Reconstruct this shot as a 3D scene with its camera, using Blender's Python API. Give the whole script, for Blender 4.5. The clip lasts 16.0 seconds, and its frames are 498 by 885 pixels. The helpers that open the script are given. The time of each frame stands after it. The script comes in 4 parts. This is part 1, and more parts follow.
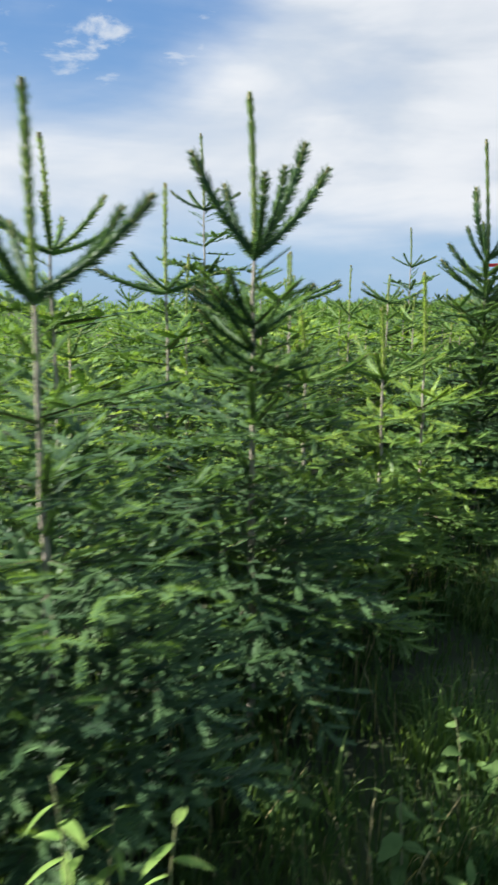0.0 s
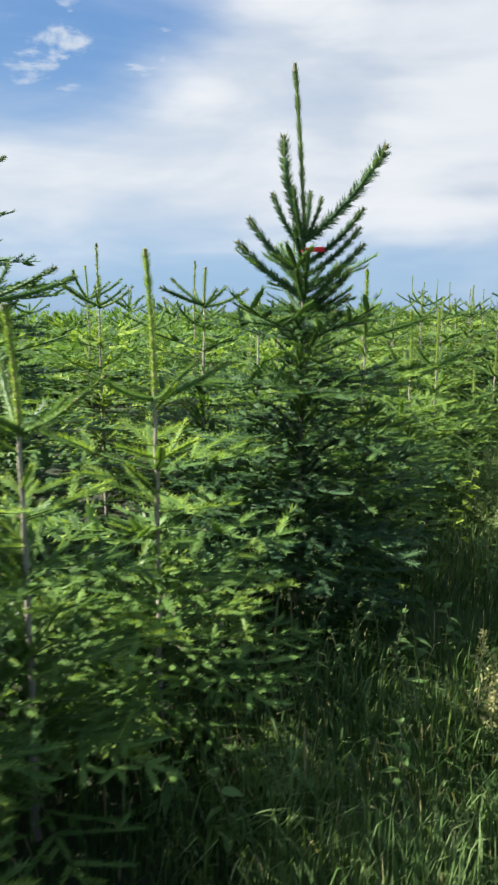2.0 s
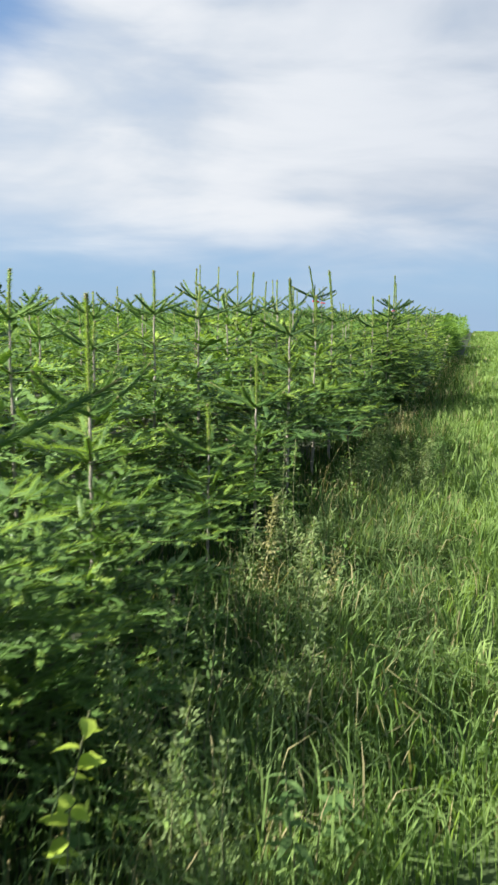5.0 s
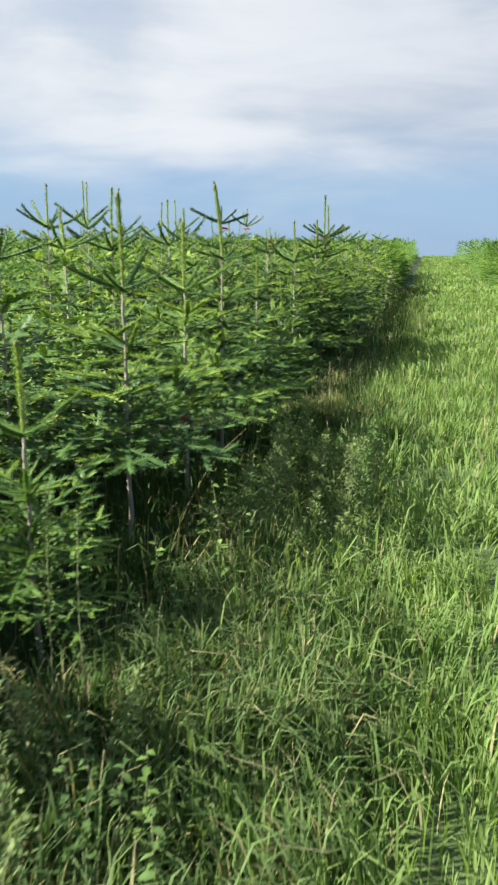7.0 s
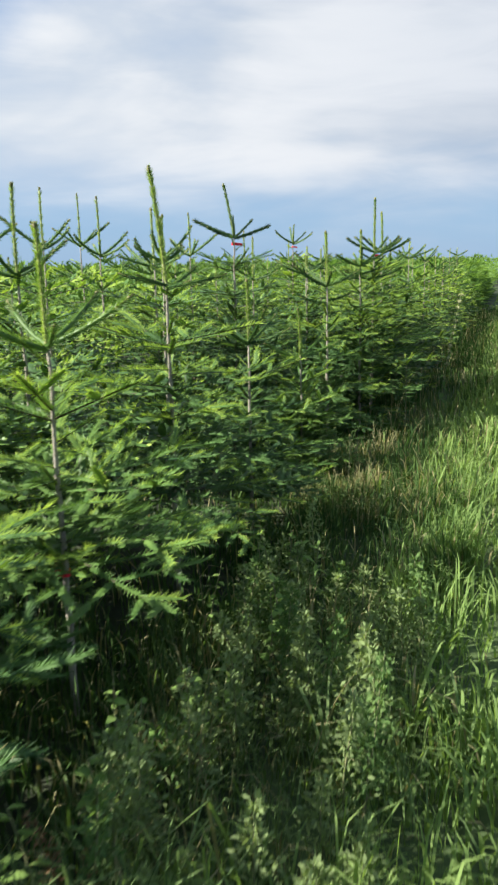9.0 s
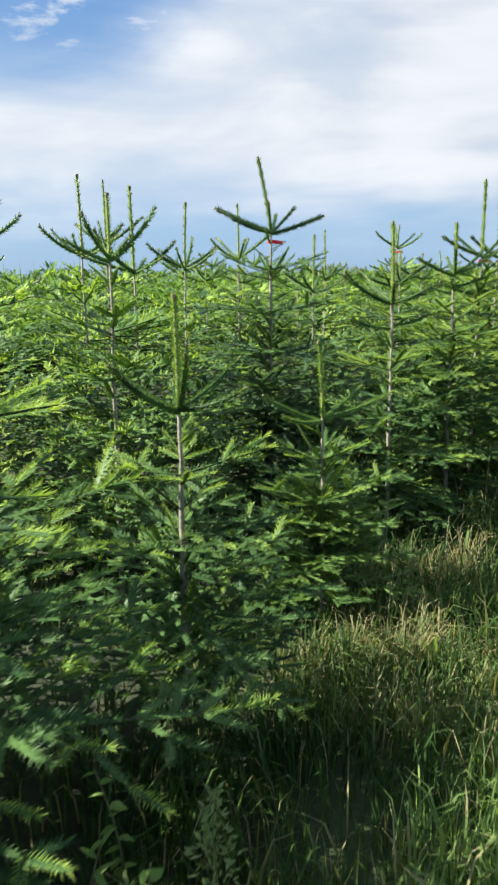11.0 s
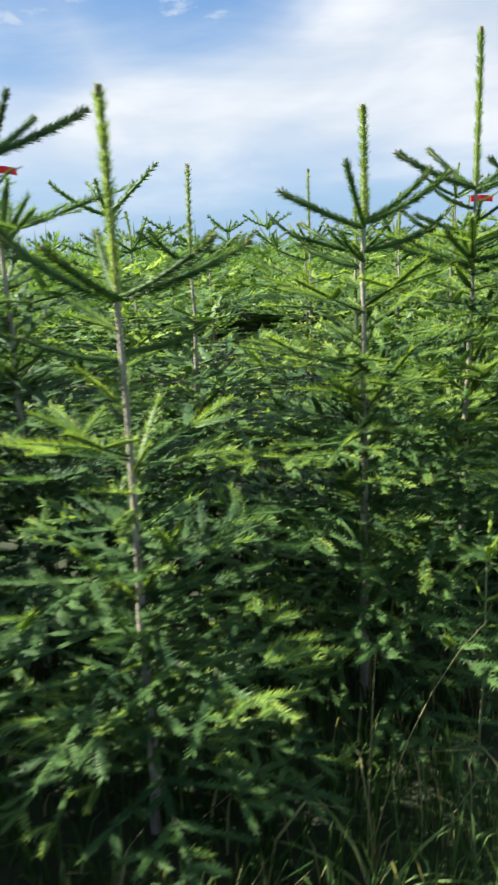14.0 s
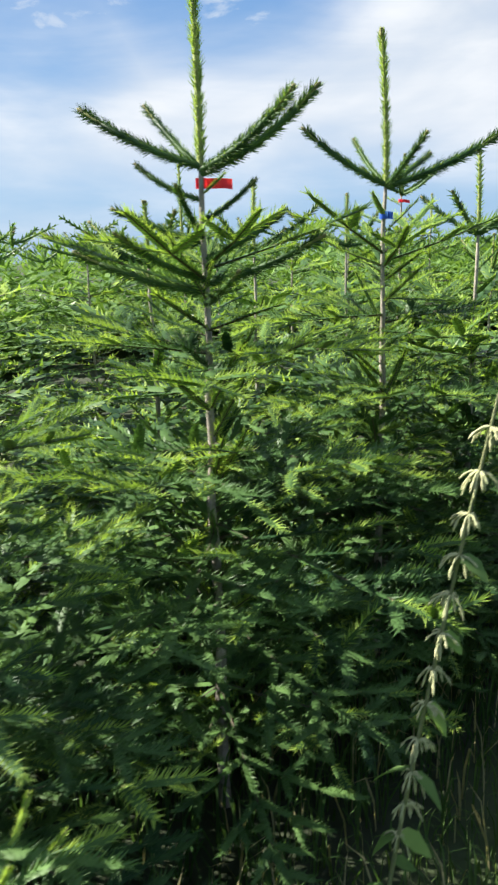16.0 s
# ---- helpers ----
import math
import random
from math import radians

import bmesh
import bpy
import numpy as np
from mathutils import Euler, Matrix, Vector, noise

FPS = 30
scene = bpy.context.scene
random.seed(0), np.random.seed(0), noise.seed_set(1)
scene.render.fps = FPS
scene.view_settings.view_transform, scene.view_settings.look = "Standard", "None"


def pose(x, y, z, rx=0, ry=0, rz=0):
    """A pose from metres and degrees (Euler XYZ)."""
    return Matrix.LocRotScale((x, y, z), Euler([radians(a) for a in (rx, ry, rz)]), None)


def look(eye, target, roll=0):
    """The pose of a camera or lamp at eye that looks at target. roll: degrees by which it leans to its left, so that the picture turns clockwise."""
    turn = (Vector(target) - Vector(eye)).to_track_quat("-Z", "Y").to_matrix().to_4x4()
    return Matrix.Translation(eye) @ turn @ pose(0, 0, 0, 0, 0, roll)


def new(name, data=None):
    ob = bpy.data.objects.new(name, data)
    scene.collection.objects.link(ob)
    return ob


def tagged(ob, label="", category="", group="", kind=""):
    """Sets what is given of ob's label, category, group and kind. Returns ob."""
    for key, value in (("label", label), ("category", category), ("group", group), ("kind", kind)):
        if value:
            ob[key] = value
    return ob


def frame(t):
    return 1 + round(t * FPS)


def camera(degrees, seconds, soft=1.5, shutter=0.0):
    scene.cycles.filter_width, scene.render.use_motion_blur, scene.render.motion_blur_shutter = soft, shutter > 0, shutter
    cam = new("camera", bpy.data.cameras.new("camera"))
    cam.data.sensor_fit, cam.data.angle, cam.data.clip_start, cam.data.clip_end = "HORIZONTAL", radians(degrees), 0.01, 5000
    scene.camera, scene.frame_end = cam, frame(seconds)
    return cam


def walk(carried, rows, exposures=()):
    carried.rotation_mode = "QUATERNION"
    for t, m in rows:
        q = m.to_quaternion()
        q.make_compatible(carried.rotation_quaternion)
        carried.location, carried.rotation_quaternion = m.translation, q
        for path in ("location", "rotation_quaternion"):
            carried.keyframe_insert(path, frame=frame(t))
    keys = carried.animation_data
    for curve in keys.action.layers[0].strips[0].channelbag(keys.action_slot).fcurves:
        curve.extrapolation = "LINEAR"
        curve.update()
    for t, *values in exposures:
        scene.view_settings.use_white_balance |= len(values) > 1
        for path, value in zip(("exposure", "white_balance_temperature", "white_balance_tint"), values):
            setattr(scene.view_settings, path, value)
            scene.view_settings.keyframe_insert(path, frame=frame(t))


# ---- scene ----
cam = camera(36.2, 16.0, soft=2.4, shutter=0.3)
PATH = [
    (0, (-0.014, -0.132, 1.772), (-1.036, 1.548, 1.409), 0.1),
    (0.5, (0.119, 0.526, 1.794), (-0.837, 2.249, 1.448), -0.9),
    (1, (0.131, 1.108, 1.749), (-0.771, 2.857, 1.394), -1.7),
    (1.5, (0.128, 1.582, 1.748), (-0.786, 3.331, 1.421), -1.0),
    (2, (0.143, 2.126, 1.723), (-0.798, 3.859, 1.388), 0.3),
    (2.5, (0.085, 2.75, 1.676), (-0.824, 4.496, 1.319), -0.4),
    (3, (0.06, 3.337, 1.646), (-0.877, 5.068, 1.292), -0.9),
    (3.5, (0.021, 3.927, 1.64), (-0.914, 5.661, 1.298), 0.3),
    (4, (0.01, 4.539, 1.606), (-0.775, 6.353, 1.299), 1.2),
    (6.5, (-0.129, 7.799, 1.825), (-0.599, 9.688, 1.366), 0.3),
    (7, (-0.058, 8.414, 1.772), (-0.485, 10.299, 1.257), 0.4),
    (7.5, (-0.066, 9.041, 1.765), (-0.457, 10.931, 1.239), -0.1),
    (8, (-0.066, 9.63, 1.752), (-0.516, 11.521, 1.281), -0.8),
    (8.5, (0.0, 10.183, 1.792), (-0.593, 12.039, 1.341), -0.4),
    (9, (-0.037, 10.855, 1.729), (-0.671, 12.696, 1.27), -1.2),
    (9.5, (-0.019, 11.491, 1.736), (-0.708, 13.318, 1.304), -0.8),
    (9.7, (-0.032, 11.716, 1.747), (-0.761, 13.531, 1.334), -0.1),
    (11.8, (-0.134, 14.045, 1.665), (-1.244, 15.64, 1.19), -1.5),
    (12, (-0.121, 14.24, 1.661), (-1.28, 15.794, 1.171), -1.5),
    (12.5, (-0.177, 14.701, 1.644), (-1.425, 16.173, 1.119), -1.7),
    (13, (-0.232, 15.217, 1.643), (-1.453, 16.712, 1.118), -2.8),
    (13.5, (-0.173, 15.788, 1.652), (-1.396, 17.281, 1.128), -1.2),
    (14, (-0.19, 16.411, 1.628), (-1.435, 17.895, 1.129), -2.0),
    (14.5, (-0.2, 16.889, 1.643), (-1.373, 18.428, 1.138), -1.1),
    (15, (-0.151, 17.313, 1.623), (-1.338, 18.845, 1.127), -2.7),
    (15.5, (-0.125, 17.698, 1.597), (-1.385, 19.175, 1.117), -2.3),
    (16, (-0.097, 18.019, 1.622), (-1.408, 19.448, 1.129), -1.5),
]
walk(cam, [(t, look(*row)) for t, *row in PATH], [(0.0, 1.52), (9.5, 1.52), (12.0, 1.66), (16.0, 1.66)])


# ---- light ----
SUN_TO = Vector((-0.90, -0.44, 0.0)).normalized()
SUN_ELEVATION = radians(37.5)
world = bpy.data.worlds.new("sky")
scene.world = world
world.use_nodes = True
wn, wl = world.node_tree.nodes, world.node_tree.links
wn.clear()


def wnode(kind, **values):
    n = wn.new(kind)
    for key, value in values.items():
        n.inputs[key].default_value = value
    return n


def wmath(op, a, b=None, clamp=False):
    n = wn.new("ShaderNodeMath")
    n.operation, n.use_clamp = op, clamp
    for i, v in enumerate((a, b)):
        if v is None:
            continue
        if isinstance(v, (int, float)):
            n.inputs[i].default_value = v
        else:
            wl.new(v, n.inputs[i])
    return n.outputs[0]


def wsmooth(value, lo, hi):
    n = wn.new("ShaderNodeMapRange")
    n.interpolation_type = "SMOOTHSTEP"
    n.inputs["From Min"].default_value, n.inputs["From Max"].default_value = lo, hi
    wl.new(value, n.inputs["Value"])
    return n.outputs["Result"]


def wmix(fac, a, b):
    n = wn.new("ShaderNodeMix")
    n.data_type = "RGBA"
    if isinstance(fac, float):
        n.inputs[0].default_value = fac
    else:
        wl.new(fac, n.inputs[0])
    for socket, v in ((n.inputs[6], a), (n.inputs[7], b)):
        if isinstance(v, tuple):
            socket.default_value = (*v, 1)
        else:
            wl.new(v, socket)
    return n.outputs[2]


def wnoise(vector, stretch, scale, detail, rough, distortion):
    m = wn.new("ShaderNodeMapping")
    m.inputs["Scale"].default_value = stretch
    wl.new(vector, m.inputs["Vector"])
    n = wnode("ShaderNodeTexNoise", Scale=scale, Detail=detail, Roughness=rough, Distortion=distortion)
    wl.new(m.outputs[0], n.inputs["Vector"])
    return n.outputs["Fac"]


air = wn.new("ShaderNodeTexSky")
air.sky_type, air.sun_disc = "NISHITA", False
air.sun_elevation, air.sun_rotation = SUN_ELEVATION, math.atan2(SUN_TO.x, SUN_TO.y)
air.air_density, air.dust_density, air.ozone_density = 1.1, 0.4, 1.6
way = wn.new("ShaderNodeTexCoord").outputs["Generated"]
split = wn.new("ShaderNodeSeparateXYZ")
wl.new(way, split.inputs[0])
height = split.outputs["Z"]
# broad veil of cirrus, thin near the horizon, torn open high up to the north-west
veil = wnoise(way, (1.0, 1.0, 3.4), 2.1, 5.0, 0.5, 0.4)
streak = wnoise(way, (1.4, 0.6, 6.0), 2.6, 6.0, 0.52, 0.6)
puff = wnoise(way, (1.0, 1.0, 2.6), 13.0, 7.0, 0.55, 0.3)


def opening(azimuth, elevation, lo, hi):
    """A tear in the cloud round one direction."""
    n = wn.new("ShaderNodeVectorMath")
    n.operation = "DOT_PRODUCT"
    wl.new(way, n.inputs[0])
    a, e = radians(azimuth), radians(elevation)
    n.inputs[1].default_value = (-math.sin(a) * math.cos(e), math.cos(a) * math.cos(e), math.sin(e))
    return wsmooth(n.outputs["Value"], lo, hi)


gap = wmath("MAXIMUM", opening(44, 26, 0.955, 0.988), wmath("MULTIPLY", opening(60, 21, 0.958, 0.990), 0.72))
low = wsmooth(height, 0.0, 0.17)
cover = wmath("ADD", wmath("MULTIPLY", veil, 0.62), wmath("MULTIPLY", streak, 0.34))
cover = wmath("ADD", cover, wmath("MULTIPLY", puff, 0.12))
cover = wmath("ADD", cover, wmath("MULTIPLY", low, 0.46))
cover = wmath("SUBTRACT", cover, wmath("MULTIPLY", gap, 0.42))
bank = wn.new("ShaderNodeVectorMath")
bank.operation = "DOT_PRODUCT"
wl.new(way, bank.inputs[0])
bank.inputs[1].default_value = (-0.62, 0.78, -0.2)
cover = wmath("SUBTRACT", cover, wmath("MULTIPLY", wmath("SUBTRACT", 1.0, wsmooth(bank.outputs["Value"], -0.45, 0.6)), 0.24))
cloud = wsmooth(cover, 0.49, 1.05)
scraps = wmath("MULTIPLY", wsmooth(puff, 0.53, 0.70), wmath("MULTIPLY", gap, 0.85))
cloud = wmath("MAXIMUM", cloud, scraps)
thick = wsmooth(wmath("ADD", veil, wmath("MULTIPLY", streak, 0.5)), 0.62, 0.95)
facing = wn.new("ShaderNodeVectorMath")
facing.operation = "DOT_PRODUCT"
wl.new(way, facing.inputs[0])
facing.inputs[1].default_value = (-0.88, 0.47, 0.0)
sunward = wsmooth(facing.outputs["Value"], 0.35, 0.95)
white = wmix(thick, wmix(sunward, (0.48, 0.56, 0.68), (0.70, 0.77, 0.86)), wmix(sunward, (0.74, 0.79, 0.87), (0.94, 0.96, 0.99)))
deep = wmix(wsmooth(height, 0.02, 0.4), (0.30, 0.54, 0.87), (0.145, 0.345, 0.73))
bare = wn.new("ShaderNodeVectorMath")
bare.operation = "SCALE"
bare.inputs["Scale"].default_value = 0.10
wl.new(air.outputs[0], bare.inputs[0])
blue = wmix(0.75, bare.outputs[0], deep)
back = wn.new("ShaderNodeBackground")
back.inputs["Strength"].default_value = 0.345
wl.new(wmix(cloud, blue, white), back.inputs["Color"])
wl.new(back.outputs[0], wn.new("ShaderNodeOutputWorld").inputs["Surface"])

sun = new("sun", bpy.data.lights.new("sun", "SUN"))
sun.data.energy, sun.data.angle, sun.data.color = 5.0, radians(0.6), (1.0, 0.95, 0.86)
to_sun = Vector((SUN_TO.x * math.cos(SUN_ELEVATION), SUN_TO.y * math.cos(SUN_ELEVATION), math.sin(SUN_ELEVATION)))
sun.matrix_world = look(to_sun * 60, (0, 0, 0))


# ---- materials ----
def leafy(name, dark, light, through_light=0.35, rough=0.6, scale=6.0, spread=0.25, sheen=0.0):
    """A leaf or needle material: two tones by noise and by object, some light passing through."""
    m = bpy.data.materials.new(name)
    m.use_nodes = True
    n, l = m.node_tree.nodes, m.node_tree.links
    n.clear()
    geo = n.new("ShaderNodeNewGeometry")
    info = n.new("ShaderNodeObjectInfo")
    tex = n.new("ShaderNodeTexNoise")
    tex.inputs["Scale"].default_value, tex.inputs["Detail"].default_value = scale, 3.0
    l.new(geo.outputs["Position"], tex.inputs["Vector"])
    ramp = n.new("ShaderNodeMapRange")
    ramp.inputs["From Min"].default_value, ramp.inputs["From Max"].default_value = 0.3, 0.7
    l.new(tex.outputs["Fac"], ramp.inputs["Value"])
    add = n.new("ShaderNodeMath")
    add.operation = "MULTIPLY_ADD"
    l.new(info.outputs["Random"], add.inputs[0])
    add.inputs[1].default_value = spread
    l.new(ramp.outputs["Result"], add.inputs[2])
    isle = n.new("ShaderNodeMath")
    isle.operation, isle.use_clamp = "MULTIPLY_ADD", True
    l.new(geo.outputs["Random Per Island"], isle.inputs[0])
    isle.inputs[1].default_value = 0.35
    sub = n.new("ShaderNodeMath")
    sub.operation = "SUBTRACT"
    l.new(add.outputs[0], sub.inputs[0])
    sub.inputs[1].default_value = 0.3
    l.new(sub.outputs[0], isle.inputs[2])
    mix = n.new("ShaderNodeMix")
    mix.data_type = "RGBA"
    l.new(isle.outputs[0], mix.inputs[0])
    mix.inputs[6].default_value, mix.inputs[7].default_value = (*dark, 1), (*light, 1)
    skin = n.new("ShaderNodeBsdfPrincipled")
    skin.inputs["Roughness"].default_value = rough
    skin.inputs["Specular IOR Level"].default_value = sheen
    l.new(mix.outputs[2], skin.inputs["Base Color"])
    glow = n.new("ShaderNodeBsdfTranslucent")
    bright = n.new("ShaderNodeVectorMath")
    bright.operation = "MULTIPLY"
    l.new(mix.outputs[2], bright.inputs[0])
    bright.inputs[1].default_value = (1.25, 1.3, 0.6)
    l.new(bright.outputs[0], glow.inputs["Color"])
    both = n.new("ShaderNodeMixShader")
    both.inputs[0].default_value = through_light
    l.new(skin.outputs[0], both.inputs[1])
    l.new(glow.outputs[0], both.inputs[2])
    l.new(both.outputs[0], n.new("ShaderNodeOutputMaterial").inputs["Surface"])
    return m


def rough_surface(name, a, b, scale, rough=0.85, bump=0.4, stretch=(1, 1, 1)):
    """A matt surface of two tones with fine relief."""
    m = bpy.data.materials.new(name)
    m.use_nodes = True
    n, l = m.node_tree.nodes, m.node_tree.links
    skin = n["Principled BSDF"]
    geo = n.new("ShaderNodeNewGeometry")
    place = n.new("ShaderNodeMapping")
    place.inputs["Scale"].default_value = stretch
    l.new(geo.outputs["Position"], place.inputs["Vector"])
    coarse, fine = n.new("ShaderNodeTexNoise"), n.new("ShaderNodeTexNoise")
    for tex, k in ((coarse, scale), (fine, scale * 7)):
        tex.inputs["Scale"].default_value, tex.inputs["Detail"].default_value = k, 5.0
        l.new(place.outputs[0], tex.inputs["Vector"])
    blend = n.new("ShaderNodeMath")
    blend.operation = "MULTIPLY_ADD"
    l.new(fine.outputs["Fac"], blend.inputs[0])
    blend.inputs[1].default_value = 0.6
    l.new(coarse.outputs["Fac"], blend.inputs[2])
    span = n.new("ShaderNodeMapRange")
    span.inputs["From Min"].default_value, span.inputs["From Max"].default_value = 0.55, 1.05
    l.new(blend.outputs[0], span.inputs["Value"])
    mix = n.new("ShaderNodeMix")
    mix.data_type = "RGBA"
    l.new(span.outputs["Result"], mix.inputs[0])
    mix.inputs[6].default_value, mix.inputs[7].default_value = (*a, 1), (*b, 1)
    l.new(mix.outputs[2], skin.inputs["Base Color"])
    skin.inputs["Roughness"].default_value = rough
    relief = n.new("ShaderNodeBump")
    relief.inputs["Strength"].default_value = bump
    relief.inputs["Distance"].default_value = 0.02
    l.new(fine.outputs["Fac"], relief.inputs["Height"])
    l.new(relief.outputs[0], skin.inputs["Normal"])
    return m


NEEDLE_NEW = leafy("needles_young", (0.145, 0.250, 0.046), (0.370, 0.490, 0.105), 0.34, 0.55, sheen=0.15)
NEEDLE_OLD = leafy("needles_mature", (0.022, 0.060, 0.021), (0.105, 0.195, 0.054), 0.19, 0.5, sheen=0.22)
NEEDLE_BLUE = leafy("needles_bluish", (0.024, 0.060, 0.031), (0.096, 0.176, 0.070), 0.20, 0.5, sheen=0.22)
NEEDLE_MID = leafy("needles_fresh_bluish", (0.075, 0.155, 0.046), (0.200, 0.320, 0.080), 0.32, 0.55, sheen=0.15)
# seedling needles, brightened in colour to look sunlit
NEEDLE_SUNLIT = leafy("needles_seedling", (0.300, 0.430, 0.080), (0.450, 0.580, 0.130), 0.40, 0.5, sheen=0.2)
NEEDLE_LIGHT = leafy("needles_light", (0.060, 0.130, 0.034), (0.165, 0.275, 0.070), 0.26, 0.45, sheen=0.3)
SHOOT = rough_surface("young_shoot_bark", (0.20, 0.24, 0.07), (0.33, 0.34, 0.13), 60)
BARK = rough_surface("grey_fir_bark", (0.17, 0.15, 0.12), (0.40, 0.355, 0.29), 30, stretch=(1, 1, 0.5))
TWIG = rough_surface("brown_twig_bark", (0.045, 0.038, 0.022), (0.11, 0.09, 0.055), 50)
BUD = rough_surface("brown_bud", (0.14, 0.13, 0.05), (0.26, 0.24, 0.10), 90)
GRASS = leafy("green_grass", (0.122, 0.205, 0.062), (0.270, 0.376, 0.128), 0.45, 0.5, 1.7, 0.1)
# grass with the shade of the firs mixed into its colour
GRASS_SHADED = leafy("verge_grass", (0.034, 0.076, 0.024), (0.100, 0.165, 0.054), 0.36, 0.5, 2.5, 0.1)
GRASS_PALE = leafy("seeding_grass", (0.062, 0.112, 0.038), (0.195, 0.275, 0.112), 0.36, 0.5, 5.0, 0.1)
STRAW = leafy("dry_grass", (0.20, 0.19, 0.09), (0.38, 0.345, 0.19), 0.35, 0.6, 3.0, 0.1)
WEED = leafy("weed_leaf", (0.060, 0.120, 0.040), (0.14, 0.225, 0.078), 0.35, 0.5, 12, 0.5)
WEED_LIGHT = leafy("pale_weed_leaf", (0.13, 0.24, 0.06), (0.25, 0.37, 0.11), 0.40, 0.5, 12, 0.4)
SEEDHEAD = leafy("beige_seed_heads", (0.24, 0.25, 0.11), (0.44, 0.41, 0.21), 0.30, 0.6, 20, 0.3)
DEAD_LEAF = leafy("dead_brown_leaf", (0.13, 0.075, 0.045), (0.26, 0.16, 0.10), 0.25, 0.7, 20, 0.3)
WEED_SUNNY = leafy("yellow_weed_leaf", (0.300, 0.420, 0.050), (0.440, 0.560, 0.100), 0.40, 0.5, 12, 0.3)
NETTLE_FLOWER = rough_surface("nettle_flowers", (0.30, 0.33, 0.15), (0.52, 0.50, 0.28), 70)
MUGWORT = leafy("mugwort_leaf", (0.110, 0.160, 0.068), (0.260, 0.335, 0.145), 0.35, 0.55, 9, 0.4)
STEM = rough_surface("weed_stem", (0.12, 0.15, 0.06), (0.24, 0.24, 0.11), 40)
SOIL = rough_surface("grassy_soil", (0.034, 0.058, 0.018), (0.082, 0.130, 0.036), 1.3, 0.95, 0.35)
FAR_GREEN = leafy("far_fir_needles", (0.072, 0.145, 0.042), (0.200, 0.315, 0.088), 0.40, 0.8, 1.2, 0.2)


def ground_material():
    """Green sward on the lane, bare soil under the firs darkened for their shade."""
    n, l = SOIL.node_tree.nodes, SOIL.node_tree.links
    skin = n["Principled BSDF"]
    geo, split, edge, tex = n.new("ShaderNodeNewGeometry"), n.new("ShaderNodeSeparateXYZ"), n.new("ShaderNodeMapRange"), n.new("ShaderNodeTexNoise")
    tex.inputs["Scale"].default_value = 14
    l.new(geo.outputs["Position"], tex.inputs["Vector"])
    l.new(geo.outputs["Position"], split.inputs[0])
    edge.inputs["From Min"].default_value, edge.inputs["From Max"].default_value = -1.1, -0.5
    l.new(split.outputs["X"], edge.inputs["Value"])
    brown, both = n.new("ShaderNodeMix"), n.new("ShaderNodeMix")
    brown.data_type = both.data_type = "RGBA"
    # tones kept this dark to stand in for shade under the trees
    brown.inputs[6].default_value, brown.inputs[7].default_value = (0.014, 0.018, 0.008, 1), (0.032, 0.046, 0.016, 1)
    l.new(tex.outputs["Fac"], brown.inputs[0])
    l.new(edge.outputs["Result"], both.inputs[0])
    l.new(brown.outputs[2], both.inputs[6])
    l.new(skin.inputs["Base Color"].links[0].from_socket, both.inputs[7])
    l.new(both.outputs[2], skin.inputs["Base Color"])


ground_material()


RED_TAPE = leafy("red_flagging_tape", (0.72, 0.03, 0.06), (0.85, 0.06, 0.10), 0.35, 0.4, 20, 0.2)
BLUE_TAPE = leafy("blue_flagging_tape", (0.04, 0.10, 0.55), (0.07, 0.16, 0.7), 0.3, 0.4, 20, 0.2)


# ---- mesh helpers ----
def mesh_of(name, verts, tris, materials, slots=None):
    """A mesh from arrays of corners and triangles."""
    me = bpy.data.meshes.new(name)
    verts, tris = np.asarray(verts, np.float32), np.asarray(tris, np.int32)
    me.vertices.add(len(verts))
    me.vertices.foreach_set("co", verts.ravel())
    me.loops.add(tris.size)
    me.loops.foreach_set("vertex_index", tris.ravel())
    me.polygons.add(len(tris))
    me.polygons.foreach_set("loop_start", np.arange(0, tris.size, 3, dtype=np.int32))
    for m in materials:
        me.materials.append(m)
    if slots is not None:
        me.polygons.foreach_set("material_index", np.asarray(slots, np.int32))
    me.update(calc_edges=True)
    return me


class Heap:
    """Triangles gathered piece by piece."""

    def __init__(self):
        self.v, self.t, self.s, self.n = [], [], [], 0

    def add(self, v, t, slot):
        self.v.append(np.asarray(v, float).reshape(-1, 3))
        self.t.append(np.asarray(t, int).reshape(-1, 3) + self.n)
        self.s.append(np.broadcast_to(np.asarray(slot, int), (len(self.t[-1]),)))
        self.n += len(self.v[-1])

    def arrays(self):
        return np.concatenate(self.v), np.concatenate(self.t), np.concatenate(self.s)

    def mesh(self, name, materials):
        return mesh_of(name, *self.arrays()[:2], materials, self.arrays()[2])


def unit(a):
    return a / np.maximum(np.linalg.norm(a, axis=-1, keepdims=True), 1e-9)


